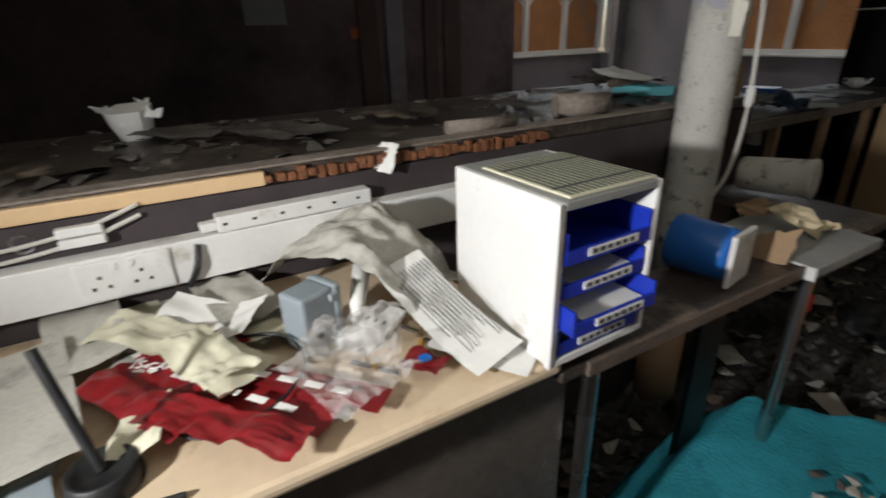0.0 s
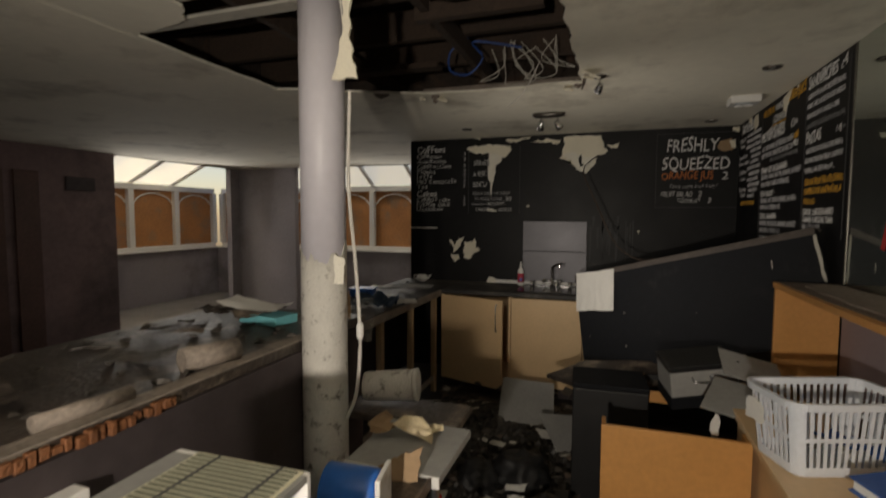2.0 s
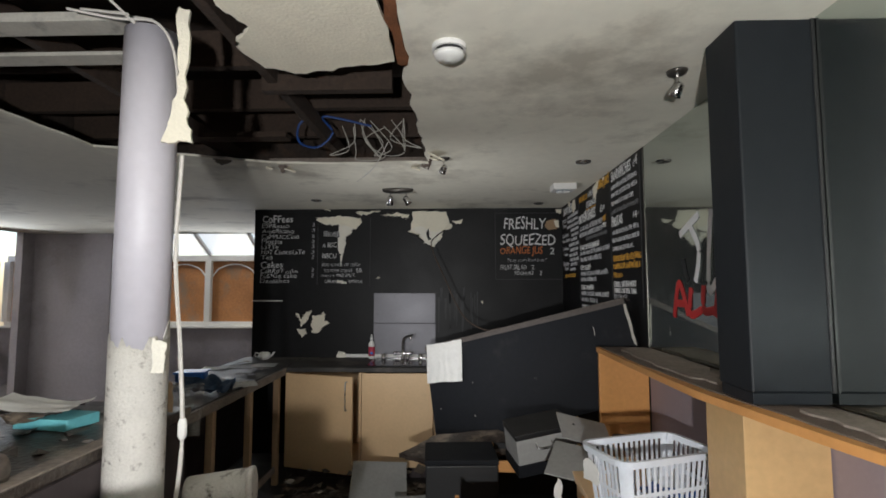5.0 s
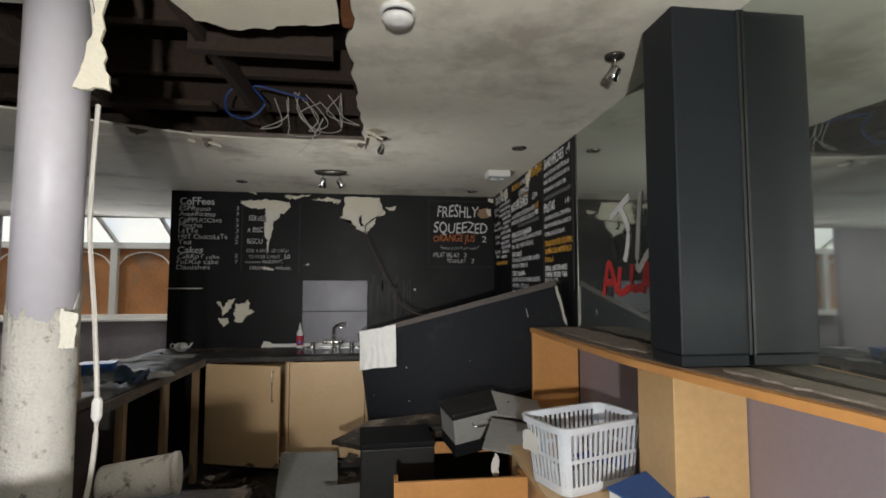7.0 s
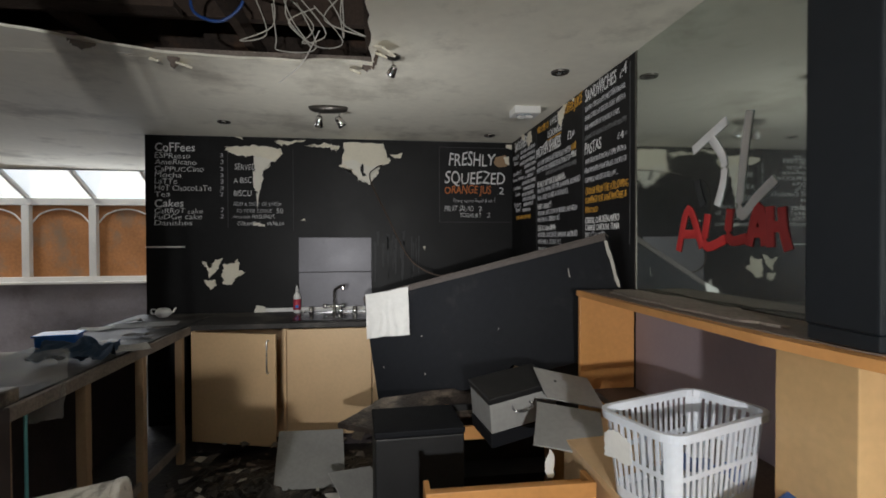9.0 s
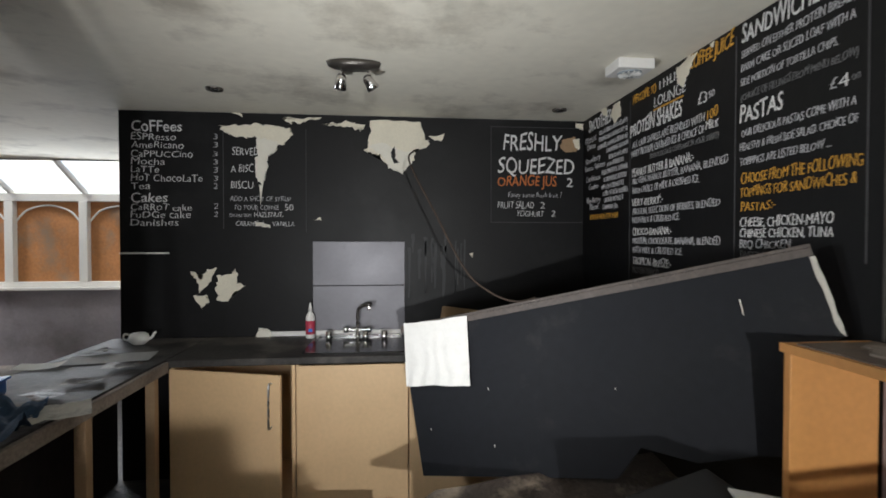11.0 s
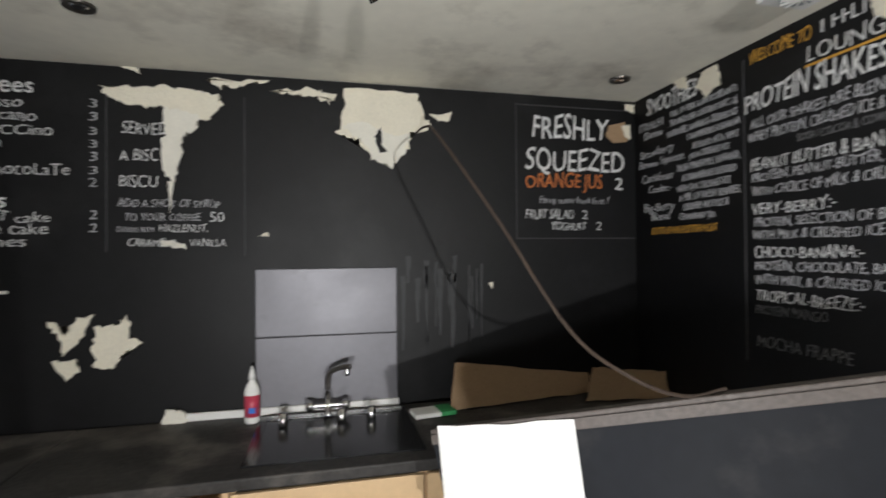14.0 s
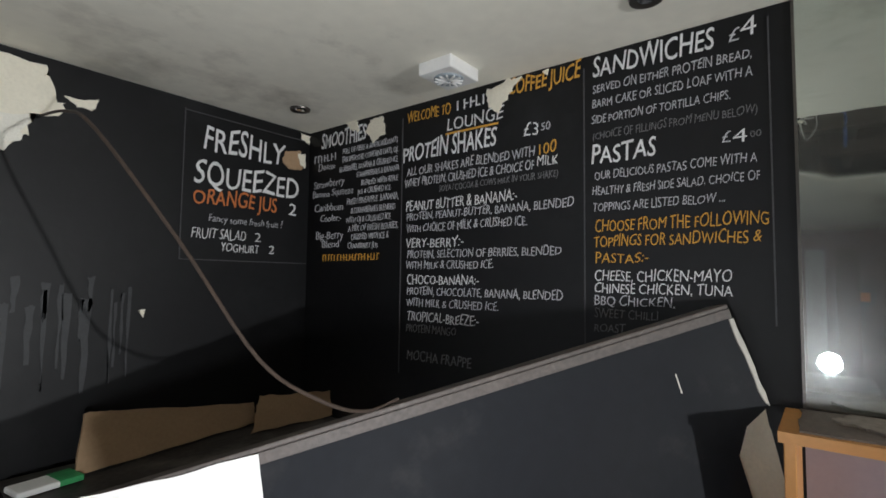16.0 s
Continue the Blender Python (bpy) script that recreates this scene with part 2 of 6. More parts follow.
M_SOAP = mat("pink_bottle_label", (0.5, 0.05, 0.09), 0.4, var=0.1, bump=0)


# ---- building helpers ----
def part(name, bm, material, parent=None, label="", smooth=False):
    me = bpy.data.meshes.new(name)
    bm.normal_update()
    bm.to_mesh(me)
    bm.free()
    me.materials.append(material)
    if smooth:
        for p in me.polygons:
            p.use_smooth = True
    ob = new(name, me)
    if parent:
        ob.parent = parent
    if label:
        ob["label"] = label
    return ob


def thing(name, label, category, m=None, group="", kind=""):
    ob = new(name)
    ob.empty_display_size = 0.1
    if m:
        ob.matrix_world = m
    return tagged(ob, label, category, group, kind)


def structure(ob):
    return tagged(ob, kind="structure")


def box(lo, hi, bevel=0.0, bm=None, m=None):
    bm = bm or bmesh.new()
    made = bmesh.ops.create_cube(bm, size=1)["verts"]
    size = [h - l for l, h in zip(lo, hi)]
    mid = [(h + l) / 2 for l, h in zip(lo, hi)]
    bmesh.ops.scale(bm, vec=size, verts=made)
    bmesh.ops.translate(bm, vec=mid, verts=made)
    if bevel:
        edges = list({e for v in made for e in v.link_edges})
        made = list({v for f in bmesh.ops.bevel(bm, geom=edges, offset=bevel, segments=2, profile=0.5, affect="EDGES")["faces"] for v in f.verts} | {v for v in made if v.is_valid})
    if m:
        bmesh.ops.transform(bm, matrix=m, verts=made)
    return bm


def lathe(profile, steps=24, bm=None, m=None):
    """A turned shape from (radius, height) pairs about z."""
    bm = bm or bmesh.new()
    rings = []
    for r, z in profile:
        rings.append([bm.verts.new((r * math.cos(a), r * math.sin(a), z)) for a in (2 * math.pi * k / steps for k in range(steps))])
    for a, b in zip(rings, rings[1:]):
        for k in range(steps):
            bm.faces.new((a[k], a[(k + 1) % steps], b[(k + 1) % steps], b[k]))
    for ring, flip in ((rings[0], True), (rings[-1], False)):
        bm.faces.new(ring[::-1] if flip else ring)
    if m:
        bmesh.ops.transform(bm, matrix=m, verts=[v for r in rings for v in r])
    return bm


def tube(points, radius, sides=8, bm=None):
    """A round tube along a smoothed line of points."""
    bm = bm or bmesh.new()
    pts = [Vector(p) for p in points]
    fine = []
    for i in range(len(pts) - 1):
        p0, p1, p2, p3 = pts[max(i - 1, 0)], pts[i], pts[i + 1], pts[min(i + 2, len(pts) - 1)]
        for k in range(6):
            u = k / 6
            fine.append(0.5 * ((2 * p1) + (p2 - p0) * u + (2 * p0 - 5 * p1 + 4 * p2 - p3) * u * u + (3 * p1 - p0 - 3 * p2 + p3) * u ** 3))
    fine.append(pts[-1])
    rings = []
    for i, p in enumerate(fine):
        d = (fine[min(i + 1, len(fine) - 1)] - fine[max(i - 1, 0)]).normalized()
        q = d.to_track_quat("Z", "Y").to_matrix()
        rings.append([bm.verts.new(p + q @ Vector((radius * math.cos(a), radius * math.sin(a), 0))) for a in (2 * math.pi * k / sides for k in range(sides))])
    for a, b in zip(rings, rings[1:]):
        for k in range(sides):
            bm.faces.new((a[k], a[(k + 1) % sides], b[(k + 1) % sides], b[k]))
    bm.faces.new(rings[0][::-1])
    bm.faces.new(rings[-1])
    return bm


def ragged(points, depth, rough=0.012, seed=0, steps=7, bm=None):
    """A torn flat piece in the xy plane: an outline made uneven, with a thickness."""
    bm = bm or bmesh.new()
    rnd = random.Random(seed)
    ring = []
    for i, p in enumerate(points):
        q = points[(i + 1) % len(points)]
        for k in range(steps):
            u = k / steps
            ring.append((p[0] + (q[0] - p[0]) * u + rnd.uniform(-rough, rough), p[1] + (q[1] - p[1]) * u + rnd.uniform(-rough, rough)))
    top = [bm.verts.new((x, y, depth)) for x, y in ring]
    low = [bm.verts.new((x, y, 0)) for x, y in ring]
    bm.faces.new(top)
    bm.faces.new(low[::-1])
    for k in range(len(ring)):
        j = (k + 1) % len(ring)
        bm.faces.new((low[k], low[j], top[j], top[k]))
    bmesh.ops.triangulate(bm, faces=bm.faces[:])
    return bm


def sheet(w, h, crumple=0.01, curl=0.0, seed=0, n=14, freq=9.0):
    """A sheet of paper or cloth, w by h, uneven and a little curled."""
    bm = bmesh.new()
    off = Vector((seed * 7.3, seed * 3.1, seed))
    grid = []
    for i in range(n + 1):
        row = []
        for j in range(n + 1):
            x, y = (i / n - 0.5) * w, (j / n - 0.5) * h
            z = crumple * (1 + noise.noise(Vector((x * freq, y * freq, 0)) + off)) + 0.5 * crumple * (1 + noise.noise(Vector((x, y, 1)) * freq * 3 + off)) + 0.3 * crumple * abs(noise.noise(Vector((x, y, 2)) * freq * 6 + off)) + curl * (2 * i / n - 1) ** 2
            row.append(bm.verts.new((x + 0.3 * crumple * noise.noise(Vector((x, y, 5)) * freq + off), y, z)))
        grid.append(row)
    for i in range(n):
        for j in range(n):
            bm.faces.new((grid[i][j], grid[i + 1][j], grid[i + 1][j + 1], grid[i][j + 1]))
    return bm


def loose_sheet(name, m, w, h, material, label, category="paper", crumple=0.01, curl=0.0, seed=0, bars=0, n=14):
    ob = thing(name, label, category, m)
    part("leaf", sheet(w, h, crumple, curl, seed, n), material, ob, smooth=True)
    if bars:
        rnd = random.Random(seed)
        for k in range(bars):
            y = h * (0.42 - 0.84 * k / bars)
            x1 = w * rnd.uniform(0.1, 0.42)
            z = 3.05 * crumple + curl * 0.3 + 0.001
            part("print_line", box((-0.42 * w, y, z), (x1, y + h * 0.016, z + 0.0006)), M_INK, ob)
    return ob


def letters(text, size_w, size_h, name="lettering", seed=0):
    """Hand-painted letters from the built-in font, fitted to a width and a height, in the xz plane; x runs along the line."""
    cu = bpy.data.curves.new("t", "FONT")
    cu.body, cu.extrude, cu.resolution_u, cu.offset = text, 0.02, 3, (0.003 if size_h > 0.06 else -0.011)
    tmp = bpy.data.objects.new("t", cu)
    scene.collection.objects.link(tmp)
    dg = bpy.context.evaluated_depsgraph_get()
    me = bpy.data.meshes.new_from_object(tmp.evaluated_get(dg))
    bpy.data.objects.remove(tmp)
    bpy.data.curves.remove(cu)
    me.name = name
    xs = [v.co.x for v in me.vertices]
    x0, x1 = min(xs), max(xs)
    top = 0.72
    for v in me.vertices:
        u, w = (v.co.x - x0) / (x1 - x0), v.co.y / top
        wob = noise.noise(Vector((v.co.x * 0.9, seed * 3.7, 0)))
        wob2 = noise.noise(Vector((v.co.x * 1.1, seed * 1.7, 4)))
        v.co = Vector((u * size_w + 0.16 * w * size_h * (0.5 + wob2), v.co.z * 0.05, (w * (1 + 0.30 * wob) + 0.14 * wob2) * size_h))
    return me


CHALKS = {"w": M_CHALK, "g": M_CHALKG, "d": M_CHALKD, "y": M_CHALKY, "o": M_CHALKO}


def menu(name, label, lines, m):
    """A hand-painted menu: each line is text, place along, baseline height, width, letter height, chalk. No text: a bar of illegible writing."""
    ob = thing(name, label, "menu", m)
    for k, (text, x, z, w, h, chalk) in enumerate(lines):
        if text:
            me = letters(text, w, h, seed=k + len(lines))
            me.materials.append(CHALKS[chalk])
            o = new("lettering", me)
        else:
            bm = bmesh.new()
            rnd = random.Random(k)
            u = 0.0
            while u < w - 0.3 * h:
                t = 0.13 * h
                box((u, -0.001, 0), (u + t, 0.001, h * rnd.uniform(0.85, 1)), bm=bm)
                if rnd.random() < 0.7:
                    lift = h * rnd.choice((0.0, 0.42, 0.85))
                    box((u + t, -0.001, lift), (u + 0.48 * h, 0.001, lift + t), bm=bm)
                u += rnd.uniform(0.6, 0.8) * h
            o = part("illegible_writing", bm, CHALKS[chalk])
        o.parent = ob
        o.location = (x, 0, z)
    return ob


# ---- large structure ----
structure(part("floor", box((-5.4, -3.2, -0.1), (2.1, 7.0, 0)), M_FLOOR))
structure(part("floor_conservatory", box((-7.1, -3.2, -0.1), (-5.4, 8.25, 0)), M_FLOOR2))
structure(part("floor_conservatory_north", box((-5.4, 7.0, -0.1), (2.1, 8.25, 0)), M_FLOOR2))
HX0, HX1, HY0, HY1, CZ = -1.17, 0.70, 1.08, 3.0, 2.4
bm = bmesh.new()
for lo, hi in (((-5.4, -3.2), (HX0, 7.0)), ((HX1, -3.2), (2.1, 7.0)), ((HX0, -3.2), (HX1, HY0)), ((HX0, HY1), (HX1, 7.0))):
    box((*lo, CZ), (*hi, CZ + 0.014), bm=bm)


def tear(x0, y0, x1, y1, nx, ny, depth, seed):
    """A fringe of broken board along one side of the hole."""
    r = random.Random(seed)
    k, pts = 26, []
    for i in range(k + 1):
        u = i / k
        w = depth * (0.15 + abs(noise.noise(Vector((u * 5, seed, 0)))) * 1.6 + r.uniform(0, 0.35))
        pts.append((x0 + (x1 - x0) * u + nx * w, y0 + (y1 - y0) * u + ny * w))
    for i in range(k):
        u, v = i / k, (i + 1) / k
        a, b = (x0 + (x1 - x0) * u - nx * 0.01, y0 + (y1 - y0) * u - ny * 0.01), (x0 + (x1 - x0) * v - nx * 0.01, y0 + (y1 - y0) * v - ny * 0.01)
        c, d2 = pts[i + 1], pts[i]
        vs = [[bm.verts.new((*p, z)) for p in (a, b, c, d2)] for z in (CZ + 0.001, CZ + 0.012)]
        bm.faces.new(vs[0])
        bm.faces.new(vs[1][::-1])
        for q in range(4):
            bm.faces.new((vs[0][q], vs[1][q], vs[1][(q + 1) % 4], vs[0][(q + 1) % 4]))


tear(HX1, 1.6, HX1, HY1, -1, 0, 0.03, 1)
tear(HX0, HY1, HX1, HY1, 0, -1, 0.05, 2)
tear(HX0, HY0, HX0, HY1, 1, 0, 0.03, 3)
tear(HX0, HY0, 0.2, HY0, 0, 1, 0.09, 4)
# boards that still hang at the two west corners of the hole
ragged([(-1.18, 2.53), (-0.72, 2.76), (-0.3, 2.94), (0.1, 3.01), (-1.18, 3.01)], 0.012, 0.012, 8, bm=bm)
ragged([(-1.18, 1.07), (-0.66, 1.07), (-0.70, 1.40), (-0.82, 1.52), (-1.10, 1.56), (-1.18, 1.57)], 0.012, 0.012, 18, bm=bm)
for v in bm.verts:
    if -0.001 < v.co.z < 0.1:
        v.co.z += CZ + 0.002
structure(part("ceiling", bm, M_CEIL))
plate = structure(part("ceiling_remnant", ragged([(0.2, 1.06), (0.20, 1.22), (0.24, 1.33), (0.15, 1.45), (0.18, 1.6), (0.30, 1.66), (0.45, 1.62), (0.655, 1.57), (0.655, 1.06)], 0.014, 0.009, 3), M_CREAM))
plate.location = (0, 0, CZ)
structure(part("ceiling_batten", ragged([(0.665, 1.08), (0.665, 1.58), (0.70, 1.60), (0.70, 1.08)], 0.02, 0.008, 5), M_RUST)).location = (0, 0, CZ - 0.004)
# the void over the hole, its darkness put into the timber colours
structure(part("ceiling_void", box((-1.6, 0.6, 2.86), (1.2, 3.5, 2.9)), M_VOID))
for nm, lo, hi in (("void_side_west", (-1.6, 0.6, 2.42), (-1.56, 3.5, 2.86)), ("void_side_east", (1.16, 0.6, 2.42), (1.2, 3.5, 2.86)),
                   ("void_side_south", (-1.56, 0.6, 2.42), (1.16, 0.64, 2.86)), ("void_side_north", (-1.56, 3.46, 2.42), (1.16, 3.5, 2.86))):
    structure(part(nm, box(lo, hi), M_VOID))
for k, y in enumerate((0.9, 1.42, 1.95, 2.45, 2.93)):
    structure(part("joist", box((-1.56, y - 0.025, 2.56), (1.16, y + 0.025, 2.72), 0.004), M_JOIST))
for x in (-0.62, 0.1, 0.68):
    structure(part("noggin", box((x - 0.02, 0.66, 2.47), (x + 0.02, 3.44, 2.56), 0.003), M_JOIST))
structure(part("batten", box((-0.78, 1.33, 2.43), (-0.15, 1.42, 2.46), 0.003), M_NEWS))
structure(part("batten", box((-1.14, 1.52, 2.416), (-0.16, 1.60, 2.43), 0.003), M_NEWS))
structure(part("batten", box((0.05, 1.9, 2.44), (0.6, 1.95, 2.55), 0.003, m=Matrix.Translation((0, 0, 0))), M_JOIST))
structure(part("batten", box((-0.34, 3.012, 2.404), (0.69, 3.03, 2.45), 0.002), M_LATH))
structure(part("batten", box((-1.1, 2.62, 2.47), (-0.1, 2.72, 2.5), 0.003), M_JOIST))
for x, y, a, w, h, mt in ((-0.27, 2.985, 8, 0.05, 0.06, M_EDGE), (0.72, 2.80, 70, 0.025, 0.09, M_EDGE), (0.64, 2.99, 12, 0.05, 0.03, M_EDGE), (-0.62, 2.82, 28, 0.11, 0.035, M_LATH)):
    structure(part("torn_lath", ragged([(0, 0), (w, 0), (w * 0.9, h * 0.6), (w * 0.5, h), (w * 0.2, h * 0.7)], 0.008, 0.008, int(100 * h) + 3), mt)).matrix_world = pose(x, y, 2.405, -72, 0, a)
# walls
wall_back = structure(part("wall_back", box((-1.174, 4.8, 0), (1.91, 4.92, 2.4)), M_BLACK))
structure(part("wall_right_menu", box((1.91, 2.655, 0), (2.03, 4.8, 2.4)), M_BLACK))
structure(part("wall_right_low", box((1.91, -3.2, 0), (2.03, 2.655, 1.285)), M_PURPLE))
structure(part("wall_right_backing", box((1.918, -3.2, 1.285), (2.03, 2.655, 2.4)), M_DARKWALL))
structure(part("wall_right_far", box((1.91, 4.92, 0), (2.03, 8.25, 3.0)), M_LILAC))
structure(part("wall_south", box((-7.1, -3.3, 0), (2.03, -3.2, 3.0)), M_DARKWALL))
structure(part("wall_west", box((-5.4, -3.2, 0), (-5.3, 4.62, 3.0)), M_WESTWALL))
structure(part("wall_west_pier", box((-5.4, 6.7, 0), (-5.3, 7.0, 3.0)), M_LILAC))
structure(part("wall_north_pier", box((-5.3, 6.9, 0), (-4.15, 7.0, 3.0)), M_LILAC))
structure(part("wall_west_header", box((-5.4, 4.62, 2.4), (-5.3, 6.7, 3.0)), M_LILAC))
structure(part("wall_north_header", box((-4.15, 6.9, 2.4), (1.91, 7.0, 3.0)), M_LILAC))
mirror = thing("wall_mirror", "large old wall mirror with sprayed graffiti", "mirror", Matrix())
part("mirror_glass", box((1.908, -1.6, 1.29), (1.917, 2.65, 2.398)), M_MIRROR, mirror)
part("mirror_edge", box((1.904, 2.650, 1.29), (1.9115, 2.657, 2.398)), M_DARKSTEEL, mirror, "thin metal edge strip")


def stroke(points, radius, material, label):
    bm = bmesh.new()
    tube([(1.9055, y, z) for y, z in points], radius, 8, bm)
    for v in bm.verts:
        v.co.x = 1.9055 + (v.co.x - 1.9055) * 0.12
    part("spray_stroke", bm, material, mirror, label)


for pts in ([(2.232, 1.859), (2.128, 1.9), (2.052, 1.929)], [(2.128, 1.882), (2.067, 1.8), (2.066, 1.725), (2.099, 1.64)],
            [(1.945, 1.936), (1.972, 1.779), (1.985, 1.604), (1.913, 1.653), (1.841, 1.702)]):
    stroke(pts, 0.017, M_SPRAY, "white sprayed stroke")
stroke([(2.211, 1.742), (2.19, 1.678), (2.171, 1.645)], 0.016, M_SMEAR, "faint grey sprayed stroke")
for pts in ([(2.322, 1.476), (2.26, 1.638), (2.179, 1.491)], [(2.29, 1.542), (2.199, 1.541)], [(2.147, 1.613), (2.16, 1.497), (2.055, 1.521)],
            [(2.032, 1.624), (2.036, 1.521), (1.954, 1.524)], [(1.947, 1.499), (1.906, 1.621), (1.878, 1.5)], [(1.933, 1.542), (1.881, 1.541)],
            [(1.862, 1.62), (1.858, 1.495)], [(1.858, 1.56), (1.812, 1.555)], [(1.816, 1.615), (1.809, 1.545), (1.79, 1.486)]):
    stroke(pts, 0.017, M_RED, "red sprayed letter")

# conservatory: dwarf walls, boarded windows and a glazed lean-to roof
structure(part("dwarf_wall_west", box((-7.05, -3.2, 0), (-6.9, 8.2, 0.94)), M_LILAC))
structure(part("dwarf_wall_north", box((-6.9, 8.05, 0), (1.91, 8.2, 0.94)), M_LILAC))


def window_run(name, length, m, bays):
    """A row of white framed lights with arched heads, boarded behind; local x along, y outwards."""
    ob = structure(thing(name, "white framed window row with arched heads, boarded over", "window", m))
    part("window_sill", box((0, -0.09, 0.94), (length, 0.12, 0.975), 0.006), M_UPVC, ob)
    part("head_rail", box((0, 0, 2.05), (length, 0.09, 2.15), 0.006), M_UPVC, ob)
    part("bottom_rail", box((0, 0.0, 0.975), (length, 0.07, 1.04), 0.006), M_UPVC, ob)
    w = length / bays
    for k in range(bays + 1):
        part("mullion", box((k * w - 0.05, -0.004, 1.04), (k * w + 0.05, 0.086, 2.05), 0.006), M_UPVC, ob)
    for k in range(bays):
        x0 = k * w
        part("boarding", box((x0 + 0.05, 0.075, 1.04), (x0 + w - 0.05, 0.09, 2.05)), M_BOARD, ob)
        arch = [(x0 + 0.06 + (w - 0.12) * i / 8, 0.045, 1.80 + 0.2 * math.sin(math.pi * i / 8) ** 0.6) for i in range(9)]
        part("glazing_bar", tube(arch, 0.012, 6), M_UPVC, ob)
    return ob


window_run("window_1", 11.2, pose(-6.9, -3.2, 0, 0, 0, 90), 12)
window_run("window_2", 8.67, pose(-6.78, 8.05, 0, 0, 0, 0), 10)


def lean_to(name, length, depth, m, bars):
    ob = structure(thing(name, "sloping translucent lean-to roof with white bars", "roof", m))
    w = length / bars
    rise = 0.75
    for k in range(bars):
        bm = bmesh.new()
        vs = [bm.verts.new(p) for p in ((k * w + 0.03, 0.06, 2.17), ((k + 1) * w - 0.03, 0.06, 2.17), ((k + 1) * w - 0.03, -depth, 2.17 + rise), (k * w + 0.03, -depth, 2.17 + rise))]
        f = bm.faces.new(vs)
        bmesh.ops.solidify(bm, geom=[f], thickness=0.012)
        pane = part("roof_pane", bm, M_POLY, ob)
        pane.visible_shadow = False
    for k in range(bars + 1):
        part("roof_bar", tube([(k * w, 0.06, 2.16), (k * w, -depth / 2, 2.16 + rise / 2), (k * w, -depth, 2.16 + rise)], 0.035, 6), M_UPVC, ob)
    return ob


lean_to("roof_west", 10.2, 1.55, pose(-6.9, -3.2, 0, 0, 0, 90), 12)
lean_to("roof_north", 7.8, 1.1, pose(-5.911, 8.05, 0, 0, 0, 0), 9)

# dark panels on the far west wall
for y0, y1, z0, z1, mt in ((2.25, 2.5, 0.0, 2.1, M_PANELWOOD), (2.62, 2.85, 0.0, 2.1, M_LILAC), (3.15, 3.35, 0, 2.1, M_PANELWOOD), (3.45, 3.7, 0, 2.1, M_PANELWOOD)):
    structure(part("trim_upright", box((-5.3, y0, z0), (-5.27, y1, z1), 0.004), mt))
structure(part("trim_notice", box((-5.3, 0.95, 1.55), (-5.295, 1.40, 1.95)), M_GREYCARD))
structure(part("trim_sign", box((-5.3, 2.15, 1.38), (-5.29, 2.3, 1.5)), M_CHALKO))
structure(part("trim_vent", box((-5.3, 4.0, 1.9), (-5.28, 4.35, 2.06), 0.004), M_DARKWALL))

# round steel column
column = structure(thing("column", "round steel column, lilac above, flaking below", "column", pose(-0.065, 1.36, 0)))
part("upper_shaft", lathe([(0.076, 1.36), (0.076, 2.395)], 40), M_COL, column, "smooth lilac-white paint", smooth=False)
bm = lathe([(0.078, 0.45), (0.078, 0.8), (0.078, 1.2), (0.078, 1.36), (0.078, 1.46)], 72)
for v in bm.verts:
    if v.co.z > 1.4:
        v.co.z += 0.10 * noise.noise(v.co * 22) + 0.03 * noise.noise(v.co * 70)
part("old_paint_shaft", bm, M_COLOLD, column, "flaking cream paint")
part("foot_shaft", lathe([(0.076, 0.0), (0.076, 0.45)], 40), M_PEACH, column, "bare peach primer")
part("loose_flake", ragged([(0, 0), (0.03, 0.0), (0.035, 0.08), (0.0, 0.1)], 0.006, 0.004, 3), M_CREAM2, column).matrix_local = pose(0.07, -0.05, 1.38, 90, 0, 20)
for ob in column.children:
    for p in ob.data.polygons:
        p.use_smooth = len(p.vertices) == 4
structure(part("hanging_plaster", ragged([(0, 0), (0.035, 0.01), (0.03, 0.28), (0.05, 0.40), (-0.03, 0.41), (0.0, 0.30), (0.008, 0.2)], 0.012, 0.006, 6), M_CREAM)).matrix_world = pose(0.055, 1.28, 2.44, -90, 0, 10)
cab = thing("hanging_cable", "thin pale cable dangling beside the column", "cable")
part("flex", tube([(0.075, 1.30, 2.0), (0.068, 1.30, 1.7), (0.085, 1.31, 1.45), (0.1, 1.31, 1.2), (0.085, 1.31, 1.02), (0.05, 1.31, 0.93)], 0.006, 6), M_WIRE, cab)
part("connector", lathe([(0.008, 0), (0.012, 0.01), (0.012, 0.045), (0.008, 0.055)], 10), M_WHITE, cab).location = (0.1, 1.31, 1.2)
cab = thing("loose_wires", "thin pale wires looping over the column head", "cable")
part("wire", tube([(-0.25, 1.25, 2.42), (-0.12, 1.27, 2.40), (0.0, 1.27, 2.385), (0.05, 1.28, 2.3), (0.065, 1.29, 2.15)], 0.004, 6), M_WIRE, cab)
part("wire", tube([(-0.2, 1.0, 2.55), (-0.12, 1.15, 2.45), (-0.07, 1.28, 2.39)], 0.004, 6), M_WIRE, cab)
part("wire", tube([(-0.07, 1.25, 2.4), (-0.22, 1.27, 2.43), (-0.2, 1.3, 2.44), (-0.03, 1.3, 2.41)], 0.004, 6), M_WIRE, cab)
cab = thing("void_cables", "tangle of pale and blue wires hanging from the ceiling void", "cable")
rnd = random.Random(12)
